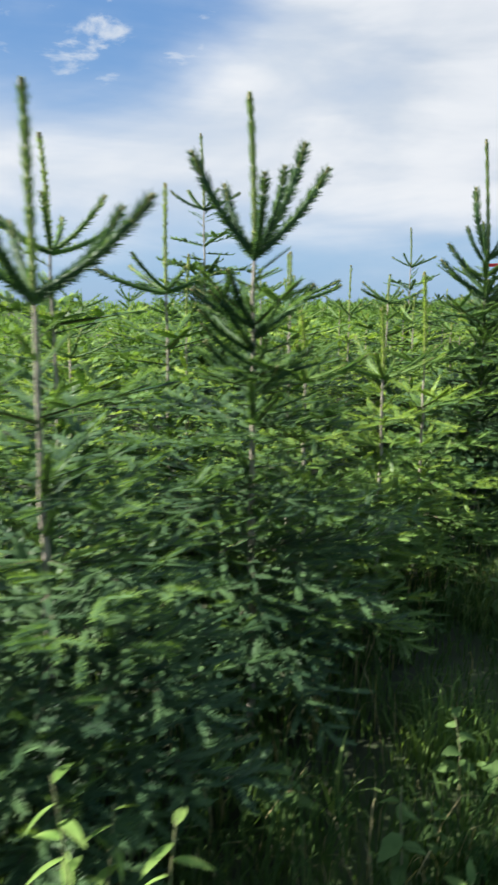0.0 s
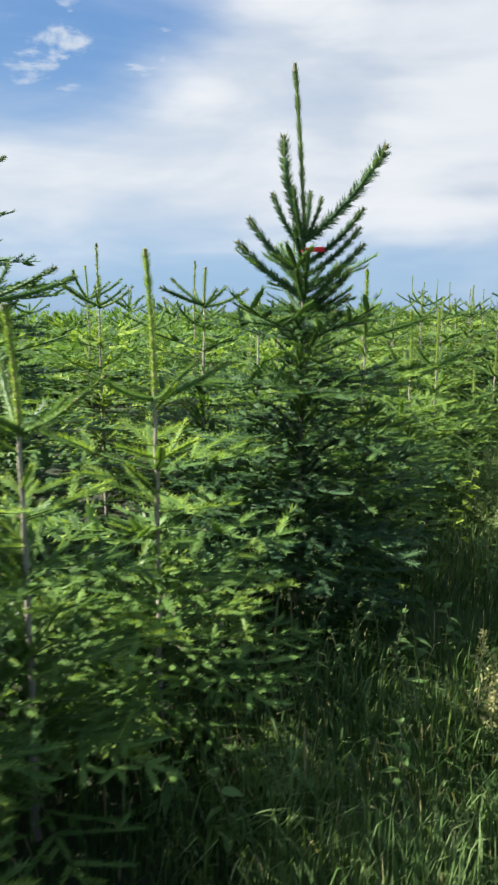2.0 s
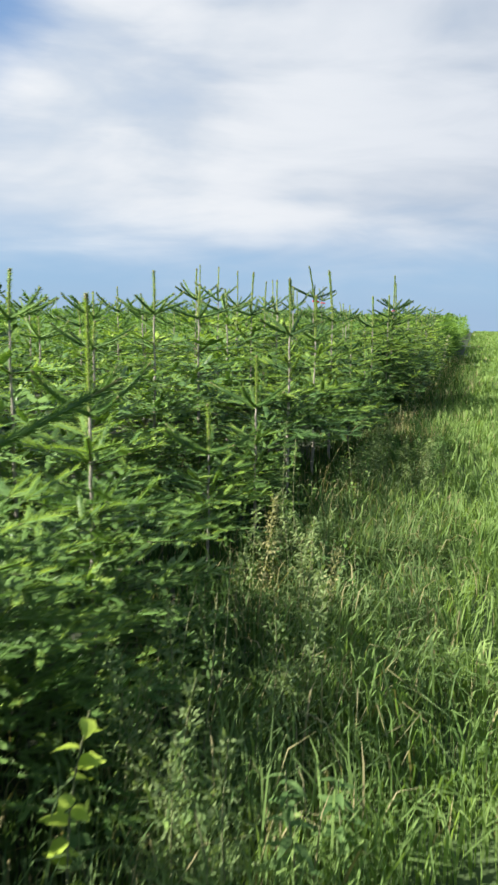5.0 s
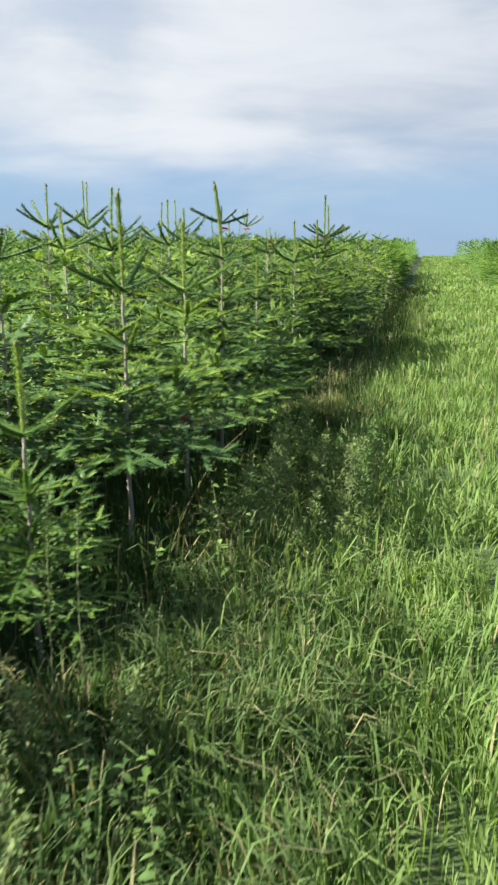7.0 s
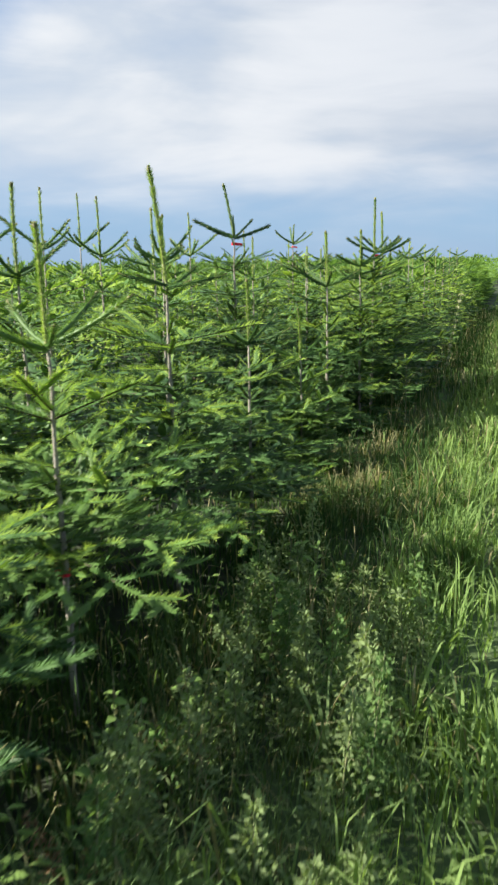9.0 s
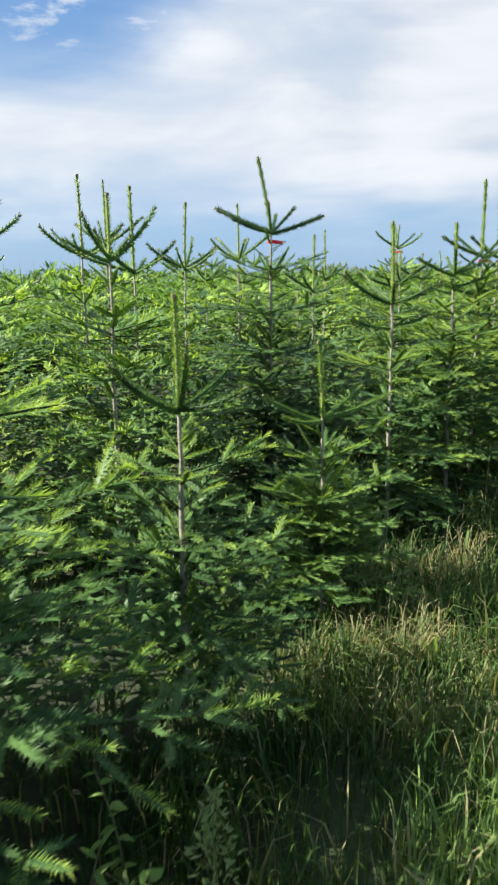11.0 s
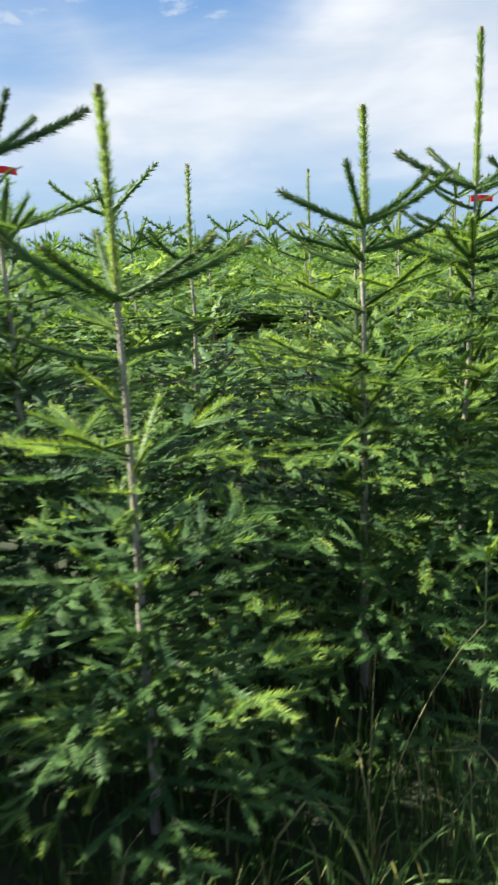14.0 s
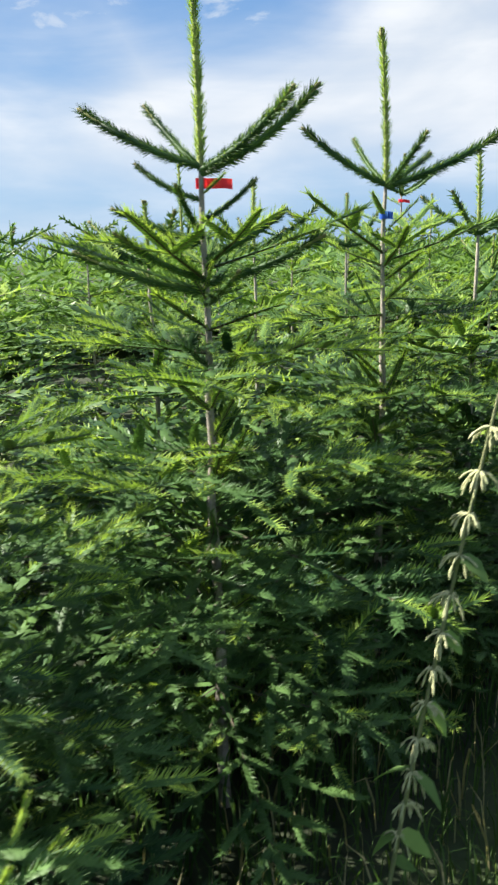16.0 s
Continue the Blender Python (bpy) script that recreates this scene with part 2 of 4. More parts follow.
def tube(heap, points, radii, sides, slot):
    """A tapered tube along a line of points."""
    points = np.asarray(points, float)
    k, n = sides, len(points)
    along = unit(np.gradient(points, axis=0))
    side = unit(np.cross(along, np.where(np.abs(along[:, 2:]) > 0.8, [[1.0, 0, 0]], [[0, 0, 1.0]])))
    other = np.cross(along, side)
    turn = np.arange(k) * 2 * math.pi / k
    ring = np.cos(turn)[None, :, None] * side[:, None] + np.sin(turn)[None, :, None] * other[:, None]
    v = points[:, None] + ring * np.asarray(radii, float)[:, None, None]
    i, j = np.meshgrid(np.arange(n - 1), np.arange(k), indexing="ij")
    a, b = i * k + j, i * k + (j + 1) % k
    c, d = a + k, b + k
    t = np.concatenate([np.stack([a, b, d], -1).reshape(-1, 3), np.stack([a, d, c], -1).reshape(-1, 3)])
    v = np.concatenate([v.reshape(-1, 3), points[-1:] + along[-1:] * radii[-1]])
    cap = np.stack([(n - 1) * k + np.arange(k), (n - 1) * k + (np.arange(k) + 1) % k, np.full(k, n * k)], -1)
    heap.add(v, np.concatenate([t, cap]), slot)


def part(name, me, parent, m=None, label=""):
    """One mesh object under a thing or under a part."""
    ob = new(name, me)
    ob.parent = parent
    if m is not None:
        ob.matrix_basis = m
    return tagged(ob, label) if label else ob


# ---- fir branches ----
def grow(shoots, p, d, up, age, seg, depth, rng, lift):
    """The yearly shoots of a branch: start, end, years, depth."""
    for i in range(age):
        length = seg * rng.uniform(0.88, 1.12)
        d = unit(d + up * lift * rng.uniform(0.4, 1.3) + rng.normal(0, 0.05, 3))
        q = p + d * length
        shoots.append((p, q, age - 1 - i, depth))
        if depth == 0 and age > 2:
            # short shoots between the yearly rings
            for side in (-1, 1):
                angle = side * radians(rng.uniform(45, 70))
                if rng.random() < 0.4:
                    continue
                out = unit(d * math.cos(angle) + np.cross(up, d) * math.sin(angle) + up * rng.uniform(-0.3, 1.2))
                start = p + d * length * rng.uniform(0.35, 0.65)
                shoots.append((start, start + out * seg * rng.uniform(0.5, 0.8), 0 if age - i < 3 else 1, 2))
        if i < age - 1 and depth < 2:
            for side in (-1, 1):
                if rng.random() < (0.05, 0.5)[depth]:
                    continue
                years = min(age - 1 - i, 3 if depth == 0 else 1)
                angle = side * radians(rng.uniform(42, 60))
                across = np.cross(up, d)
                out = unit(d * math.cos(angle) + across * math.sin(angle) + up * rng.uniform(-0.14, 0.18))
                grow(shoots, q, out, up, years, seg * rng.uniform(0.74, 0.92), depth + 1, rng, lift * 0.9)
        p = q


def needles(heap, a, b, young, density, length, width, rng, around=False, lean=(44, 66), slots=(0, 1)):
    """Needles on shoots from a to b (arrays), combed along the twig, each one a slender triangle."""
    span = np.linalg.norm(b - a, axis=1)
    count = np.maximum((span * density).astype(int), 3)
    which = np.repeat(np.arange(len(a)), count)
    m = len(which)
    rank = np.arange(m) - np.repeat(np.cumsum(count) - count, count)
    at = np.clip((rank + rng.uniform(0.1, 0.9, m)) / count[which], 0, 1)
    axis = unit(b - a)[which]
    root = a[which] + axis * (at * span[which])[:, None]
    upward = np.array([0.0, 0.0, 1.0]) + rng.normal(0, 0.05, (m, 3))
    side = unit(np.cross(axis, np.where(np.abs(axis[:, 2:]) > 0.93, np.array([[1.0, 0, 0]]), upward)))
    top = np.cross(side, axis)
    if around:
        phi = rank * 2.399 + rng.uniform(-0.3, 0.3, m)
    else:
        phi = np.radians(np.choose(rank % 5, [-98, 98, -58, 58, 0]) + rng.uniform(-22, 22, m))
    radial = top * np.cos(phi)[:, None] + side * np.sin(phi)[:, None]
    theta = np.radians(rng.uniform(lean[0], lean[1], m) * np.where(at > 0.85, 0.55, 1.0))
    out = axis * np.cos(theta)[:, None] + radial * np.sin(theta)[:, None]
    flat = unit(axis - out * (axis * out).sum(1, keepdims=True))
    size = length * rng.uniform(0.85, 1.1, m) * np.where(at < 0.12, 0.7, 1.0)
    half = width * 0.5 * rng.uniform(0.85, 1.15, m)
    tip = root + out * size[:, None] + axis * (size * 0.12)[:, None]
    v = np.stack([root - flat * half[:, None], root + flat * half[:, None], tip], 1)
    heap.add(v.reshape(-1, 3), np.arange(m)[:, None] * 3 + [0, 1, 2], np.where(young[which], slots[1], slots[0]))


def ribbons(heap, a, b, young, width, rng, simple=False):
    """The close-set inner needles of shoots from a to b: a shallow arched blade each."""
    axis = unit(b - a)
    side = unit(np.cross(axis, np.array([0.0, 0, 1.0]) + rng.normal(0, 0.12, a.shape)))
    lift = np.cross(side, axis)
    w = width * rng.uniform(0.85, 1.15, len(a))[:, None]
    end = b + axis * width * 0.3
    one, two = a + (end - a) * 0.22, a + (end - a) * 0.78
    ridge = lift * w * 0.16
    if simple:
        mid = a + (end - a) * 0.5
        v = np.stack([a, mid + side * w * 0.5, mid - side * w * 0.5, end], 1).reshape(-1, 3)
        base = np.arange(len(a))[:, None] * 4
        heap.add(v, np.concatenate([base + [0, 1, 3], base + [0, 3, 2]]), np.tile(young.astype(int), 2))
        return
    v = np.stack([a, one + side * w * 0.5, one - side * w * 0.5, one + ridge, two + side * w * 0.42, two - side * w * 0.42, two + ridge, end], 1).reshape(-1, 3)
    base = np.arange(len(a))[:, None] * 8
    faces = [base + f for f in ([0, 1, 3], [0, 3, 2], [1, 4, 6], [1, 6, 3], [3, 6, 5], [3, 5, 2], [4, 7, 6], [6, 7, 5])]
    heap.add(v, np.concatenate(faces), np.tile(young.astype(int), 8))


# needles per metre, needle length and width, sides of the twigs, width of the inner blade
LODS = ((470, 0.030, 0.0046, 4, 0.026), (100, 0.033, 0.0130, 3, 0.038), (52, 0.038, 0.020, 3, 0.050), (18, 0.044, 0.034, 3, 0.066))
TOP_LODS = ((1600, 0.030, 0.0036, 5), (300, 0.032, 0.0085, 4), (170, 0.032, 0.011, 4), (40, 0.045, 0.024, 3))


def branch_arrays(age, length, lod, seed, lift=0.05, droop=0.0, lively=0.72):
    """A branch along +x with its twigs and needles."""
    rng = np.random.default_rng(seed)
    shoots = []
    grow(shoots, np.zeros(3), unit(np.array([1.0, 0, -droop])), np.array([0.0, 0, 1.0]), age, length / age, 0, rng, lift)
    if lod > 1:
        shoots = [s for s in shoots if s[3] < 2]
    a, b = np.array([s[0] for s in shoots]), np.array([s[1] for s in shoots])
    years, depth = np.array([s[2] for s in shoots]), np.array([s[3] for s in shoots])
    density, nl, nw, sides, blade = LODS[lod]
    heap = Heap()
    fresh = (years < 1) & (rng.random(len(a)) < np.where(depth == 0, min(1.0, lively * 1.4), lively))
    outer = years < 1
    needles(heap, a[outer], b[outer], fresh[outer], density, nl, nw, rng)
    inner = (years > 0) & (years < 4)
    if inner.any():
        needles(heap, a[inner], b[inner], fresh[inner], density * 0.62, nl, nw * 1.15, rng)
    ribbons(heap, a, b, fresh & (lod > 1), blade, rng, lod > 1)
    main = depth == 0
    line = np.concatenate([a[main][:1], b[main]])
    tube(heap, line, np.linspace(0.0024 + 0.0007 * age, 0.0016, len(line)), sides, 2)
    if lod == 0:
        for p, q, y, k in shoots:
            if k == 1:
                tube(heap, [p, q], [0.0016 + 0.0005 * y, 0.0012], 3, 2 if y else 3)
    return heap.arrays()


def top_shoot_arrays(length, lod, seed, curve=0.35, around=True, lean=(24, 46)):
    """A stout single shoot of the uppermost ring, thick with needles and curving upwards."""
    rng = np.random.default_rng(seed)
    n = 6
    line, p, d = [np.zeros(3)], np.zeros(3), unit(np.array([1.0, 0, -curve * 0.5]))
    for i in range(n):
        d = unit(d + np.array([0, 0, curve / n * 1.6]) + rng.normal(0, 0.012, 3))
        p = p + d * length / n
        line.append(p)
    line = np.array(line)
    density, nl, nw, sides = TOP_LODS[lod]
    heap = Heap()
    needles(heap, line[:-1], line[1:], np.arange(n) >= n, density * 1.25, nl, nw, rng, around, lean)
    needles(heap, line[:-1], line[1:], np.arange(n) >= 0, density * 0.22, nl * 0.92, nw, rng, around, lean)
    # the needles that lie close along the twig
    tube(heap, line[:-1] * 0.98, np.linspace(0.0095, 0.0085, n), max(sides, 5), 0)
    tube(heap, line, np.linspace(0.0065, 0.004, n + 1), max(sides, 4), 3)
    tube(heap, [line[-1], line[-1] + d * 0.012, line[-1] + d * 0.018], [0.0055, 0.006, 0.0025], 5, 4)
    return heap.arrays()


def leader_arrays(length, lod, seed, sway=0.012):
    """The upright shoot of the year, with close needles all round and buds at its tip."""
    rng = np.random.default_rng(seed)
    n = 7
    z = np.linspace(0, length, n + 1)
    bend = rng.normal(0, sway, 2)
    line = np.stack([bend[0] * (z / length) ** 2, bend[1] * (z / length) ** 2, z], 1)
    density, nl, nw, sides = TOP_LODS[lod]
    heap = Heap()
    needles(heap, line[:-1], line[1:], np.arange(n) >= 0, density * 1.1, nl, nw, rng, True, (30, 56))
    needles(heap, line[:-1], line[1:], np.arange(n) >= n, density * 0.35, nl * 0.92, nw, rng, True, (24, 48))
    tube(heap, line, np.linspace(0.0088, 0.0058, n + 1), max(sides, 5), 3)
    tip = line[-1]
    for k in range(4):
        w = k * 1.57
        off = np.array([math.cos(w), math.sin(w), 0]) * (0.006 if k else 0.0)
        tube(heap, [tip + off - [0, 0, 0.004], tip + off + [0, 0, 0.010], tip + off + [0, 0, 0.02]], [0.004, 0.006, 0.003], 5, 4)
    return heap.arrays()


def placed(arrays, m):
    """Arrays moved by a 4x4 matrix."""
    v, t, s = arrays
    m = np.array(m)
    return v @ m[:3, :3].T + m[:3, 3], t, s


FIR = [NEEDLE_OLD, NEEDLE_NEW, TWIG, SHOOT, BUD]
FIR_BLUE = [NEEDLE_BLUE, NEEDLE_MID, TWIG, SHOOT, BUD]
FIR_LIGHT = [NEEDLE_LIGHT, NEEDLE_NEW, TWIG, SHOOT, BUD]
AGE_LENGTH = {1: 0.24, 2: 0.36, 3: 0.50, 4: 0.62, 5: 0.76}
LIB, LIB_MESH = {}, {}


def branch_piece(age, lod, variant):
    key = (age, lod, variant)
    if key not in LIB:
        # variants past 2 are the darkened low branches
        LIB[key] = branch_arrays(age, AGE_LENGTH[age], lod, 100 + age * 17 + variant * 5, 0.05 if age < 4 else 0.035, 0.03 * (age - 1), 0.14 if variant > 2 else 0.72 if lod < 2 else 0.5)
    return LIB[key]


def top_piece(lod, variant):
    key = ("top", lod, variant)
    if key not in LIB:
        LIB[key] = top_shoot_arrays(0.32, lod, 300 + variant, (0.22, 0.32, 0.12, 0.26)[variant], True, (48, 68) if variant == 3 else (34, 58))
    return LIB[key]


def leader_piece(lod, variant):
    key = ("leader", lod, variant)
    if key not in LIB:
        LIB[key] = leader_arrays(0.45, lod, 400 + variant)
    return LIB[key]


def piece_mesh(key, arrays, materials, bluish):
    full = (key, bluish)
    if full not in LIB_MESH:
        LIB_MESH[full] = mesh_of(str(key[0]), arrays[0], arrays[1], materials, arrays[2])
    return LIB_MESH[full]


def plan_of_fir(whorl, rng, upswept=False, bare=0.0, dense=1.0, reach=1.0, tops=(), tight=1.0, clear=0.12):
    """Where the branches of a fir sit: (kind, height, turn, rise, scale). whorl: height of the top ring, clear: of the bare foot."""
    out = []
    turn = rng.uniform(0, 6.3)
    count = 0 if tops else int(rng.integers(5, 7))
    for around, rise, length, *below in tops:
        out.append(("top", whorl - (below[0] if below else rng.uniform(0, 0.02)), radians(around), rise, length / 0.32))
    for k in range(count):
        rise = rng.uniform(38, 58) if upswept else rng.uniform(12, 34)
        out.append(("top", whorl - rng.uniform(0, 0.02), turn + k * 6.283 / count + rng.uniform(-0.25, 0.25), rise,
                    rng.uniform(1.15, 1.6) if upswept else rng.uniform(0.8, 1.15)))
    # small shoots between the rings
    for k in range(16 if upswept else 0):
        out.append(("top", whorl - rng.uniform(0.22, 0.55), rng.uniform(0, 6.3), rng.uniform(12, 34), rng.uniform(0.7, 1.1)))
    for k in range(int(4 + 2 * dense)):
        z = whorl - rng.uniform(0.05, 0.30)
        out.append((1, z, rng.uniform(0, 6.3), rng.uniform(15, 45), rng.uniform(0.35, 0.7)))
    z = whorl - rng.uniform(0.26, 0.34) * tight - bare
    ring = 1
    while z > 0.16:
        depth = whorl - z
        want = min(0.24 + 0.52 * depth / tight ** 0.5, 0.82) * reach * (1.0 if z > 0.7 else 0.62 + 0.54 * z)
        age = min(max(2, 1 + ring), 5)
        turn += rng.uniform(0.4, 1.2)
        count = int(rng.integers(5, 7)) if ring < 3 else int(rng.integers(6, 8))
        for k in range(count):
            rise = max(22 - depth * 24, -12) + rng.uniform(-8, 8) + (20 - 22 * depth if upswept and depth < 0.9 else 0)
            out.append((age, z + rng.uniform(-0.03, 0.03), turn + k * 6.283 / count + rng.uniform(-0.25, 0.25), rise,
                        want / AGE_LENGTH[age] * rng.uniform(0.80, 1.12)))
        step = rng.uniform(0.20, 0.27) * tight
        # lesser branches of the internode, and short shoots close to the stem
        for k in range(int((4 if depth > 0.5 * tight else 3) * dense)):
            small = min(max(1, age - 1), 3)
            out.append((small, z - rng.uniform(0.04, step), rng.uniform(0, 6.3), rng.uniform(-5, 28), want * rng.uniform(0.5, 0.8) / AGE_LENGTH[small]))
        for k in range(int((14 if depth > 0.4 * tight else 5) * dense)):
            out.append((1, z - rng.uniform(0.0, step), rng.uniform(0, 6.3), rng.uniform(-5, 60), rng.uniform(0.5, 1.1)))
        z -= step
        ring += 1
    return [o for o in out if o[1] > clear]


def branch_pose(height, turn, rise, scale, lean=(0, 0)):
    m = Matrix.Translation((lean[0] * height, lean[1] * height, height)) @ Matrix.Rotation(turn, 4, "Z") @ Matrix.Rotation(-radians(rise), 4, "Y")
    return m @ Matrix.Diagonal((scale, scale, scale, 1))


def trunk_mesh(whorl, seed, sides=8):
    rng = np.random.default_rng(seed)
    z = np.linspace(-0.05, whorl, 14)
    line = np.stack([rng.normal(0, 0.003, 14), rng.normal(0, 0.003, 14), z], 1)
    line[-1, :2] = 0
    heap = Heap()
    r = np.linspace(0.006 + 0.0068 * whorl, 0.0058, 14) * (1 + 0.12 * (np.arange(14) % 3 == 0))
    tube(heap, line, r, sides, 0)
    return heap.mesh("trunk", [BARK])


def near_fir(x, y, whorl, tip, seed, upswept=False, bluish=False, bare=0.0, lod=0, reach=1.0, dense=1.0, tops=(), lean=(0.0, 0.0), tight=1.0, clear=0.12, label=""):
    """A fir whose every branch is a part."""
    rng = np.random.default_rng(seed)
    mats = FIR_LIGHT if bluish == "light" else FIR_BLUE if bluish else FIR
    root = new("fir_tree")
    root.matrix_basis = pose(x, y, 0, rng.uniform(-0.4, 0.4), rng.uniform(-0.4, 0.4), 0)
    part("trunk", trunk_mesh(whorl, seed), root, None, "pale grey trunk with rough bark")
    v = int(rng.integers(0, 3))
    k = (tip - whorl) / 0.45
    part("leader", piece_mesh(("leader", lod, v), leader_piece(lod, v), mats, bluish), root,
         Matrix.Translation((0, 0, whorl)) @ pose(0, 0, 0, lean[0], lean[1], 0) @ Matrix.Diagonal((1, 1, k, 1)), "yellow-green upright leading shoot")
    for kind, z, turn, rise, scale in plan_of_fir(whorl, rng, upswept, bare, dense, reach, tops, tight, clear):
        v = int(rng.integers(0, 3))
        if kind == "top":
            v = 3 if upswept else v
            me = piece_mesh(("top", lod, v), top_piece(lod, v), mats, bluish)
        else:
            # low branches get few bright shoots, which darkens them in place of shade
            v += 3 if z < 0.95 and rng.random() < 0.75 else 0
            # the side turned to the inner rows is kept lighter
            fine = lod if math.cos(turn) > -0.45 or z > whorl - 0.5 else max(lod, 1)
            me = piece_mesh(("branch", kind, fine, v), branch_piece(kind, fine, v), mats, bluish)
        part("branch", me, root, branch_pose(z, turn, rise, scale))
    return tagged(root, label or "young green fir with upright leader and needled branch rings", "tree", "plantation firs")


CROWNS = {}


def crown_mesh(lod, variant, light, whorl=1.6):
    """A whole crown in one mesh, for trees farther in."""
    key = (lod, variant, light)
    if key not in CROWNS:
        rng = np.random.default_rng(900 + variant * 13 + lod)
        heap = Heap()
        for kind, z, turn, rise, scale in plan_of_fir(whorl, rng, False, 0.0, 0.66 if lod < 2 else 0.5):
            v = int(rng.integers(0, 3))
            arrays = top_piece(lod, v) if kind == "top" else branch_piece(kind, lod, v)
            heap.add(*placed(arrays, branch_pose(z, turn, rise, scale)))
        CROWNS[key] = heap.mesh("crown", FIR_LIGHT if light else FIR)
    return CROWNS[key]


TRUNKS = {}


def far_fir(x, y, whorl, tip, seed, lod, light=False, variant=None, label="", slim=1.0):
    rng = np.random.default_rng(seed)
    variant = int(rng.integers(0, 4)) if variant is None else variant
    root = new("fir_tree")
    root.matrix_basis = pose(x, y, 0, rng.uniform(-0.6, 0.6), rng.uniform(-0.6, 0.6), rng.uniform(0, 360))
    if 0 not in TRUNKS:
        TRUNKS[0] = trunk_mesh(1.6, 5, 6)
    k = whorl / 1.6
    wide = rng.uniform(1.0, 1.22) * slim
    part("trunk", TRUNKS[0], root, Matrix.Diagonal((1, 1, k, 1)))
    part("crown", crown_mesh(lod, variant, light), root, Matrix.Diagonal((wide, wide, k, 1)))
    v = int(rng.integers(0, 3))
    mats = FIR_LIGHT if light else FIR
    part("leader", piece_mesh(("leader", lod, v), leader_piece(lod, v), mats, "light" if light else False), root,
         Matrix.Translation((0, 0, whorl)) @ Matrix.Diagonal((1, 1, (tip - whorl) / 0.45, 1)))
    return tagged(root, label or "young green fir standing in a plantation row", "tree", "plantation firs")


# ---- ground ----
def ground_sheet():
    xs = np.concatenate([[-2500, -900, -300, -120], np.linspace(-60, -6, 28), np.linspace(-5, 5, 41), np.linspace(6, 40, 18), [120, 300, 900, 2500]])
    ys = np.concatenate([[-2500, -600, -100, -20], np.linspace(-6, 40, 120), np.linspace(42, 110, 35), [150, 300, 900, 2500]])
    gx, gy = np.meshgrid(xs, ys, indexing="ij")
    gz = np.zeros_like(gx)
    for i in range(gx.shape[0]):
        for j in range(gx.shape[1]):
            if abs(gx[i, j]) < 8 and -6 < gy[i, j] < 45:
                gz[i, j] = 0.05 * noise.noise(Vector((gx[i, j] * 0.9, gy[i, j] * 0.9, 3))) + 0.02 * noise.noise(Vector((gx[i, j] * 3, gy[i, j] * 3, 7)))
    # the field falls away past its crest
    gz -= np.maximum(gy - 96, 0) * 0.022
    n = len(ys)
    i, j = np.meshgrid(np.arange(len(xs) - 1), np.arange(n - 1), indexing="ij")
    a, b, c, d = i * n + j, (i + 1) * n + j, (i + 1) * n + j + 1, i * n + j + 1
    t = np.concatenate([np.stack([a, b, c], -1).reshape(-1, 3), np.stack([a, c, d], -1).reshape(-1, 3)])
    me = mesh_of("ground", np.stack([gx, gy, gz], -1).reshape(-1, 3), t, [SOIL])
    return tagged(new("ground", me), "grassy soil of the plantation and its mown lane", "ground", kind="structure")


ground_sheet()


# ---- the firs that stand along the lane ----
# x, y, height of the top ring, height of the tip
EDGE = [
    (-1.55, 1.30, 1.79, 2.30), (-1.56, 2.42, 1.95, 2.50), (-1.55, 3.79, 1.38, 1.73),  (-1.55, 4.50, 1.41, 1.93), (-1.54, 5.80, 2.10, 2.90),
    (-1.52, 6.72, 1.60, 1.98), (-1.56, 7.88, 1.24, 1.73), (-1.58, 8.66, 1.28, 1.74), (-1.55, 10.05, 0.88, 1.15), (-1.52, 10.97, 1.05, 1.39),
    (-1.57, 12.14, 1.53, 1.97), (-1.555, 13.14, 1.47, 1.86), (-1.60, 14.23, 1.64, 2.15), (-1.55, 15.28, 1.26, 1.62), (-1.53, 16.45, 1.03, 1.38),
    (-1.60, 17.63, 1.53, 1.97), (-1.47, 18.54, 1.69, 2.01), (-1.50, 19.40, 1.82, 2.36), (-1.55, 20.30, 1.82, 2.27), (-1.55, 21.00, 1.67, 1.97),
]
# turn, rise and length of the top shoots, by place in the row
TOPS = {
    0: [(20, 30, 0.40), (70, 38, 0.36), (150, 30, 0.35), (230, 35, 0.40), (300, 25, 0.38)],
    1: [(43, 42, 0.42), (66, 55, 0.47), (150, 40, 0.40), (235, 48, 0.42), (310, 36, 0.38), (8, 62, 0.34)],
    3: [(28, 22, 0.30), (60, 35, 0.22), (208, 18, 0.27), (250, 15, 0.22), (320, 10, 0.25)],
    4: [(12, 40, 0.58), (215, 70, 0.50), (265, 62, 0.30, 0.04), (110, 45, 0.34), (330, 45, 0.24), (215, 52, 0.32, 0.06), (34, 36, 0.40, 0.13), (20, 33, 0.36, 0.19),
        (205, 38, 0.40, 0.19), (35, 30, 0.38, 0.26), (212, 30, 0.42, 0.28), (285, 30, 0.30, 0.15), (300, 34, 0.32, 0.30), (150, 30, 0.35, 0.24)],
    5: [(23, 14, 0.40), (205, 24, 0.38), (110, 20, 0.30), (290, 20, 0.25), (70, 50, 0.22)],
    6: [(28, 24, 0.50), (215, 50, 0.34), (120, 30, 0.30), (290, 25, 0.30)],
}
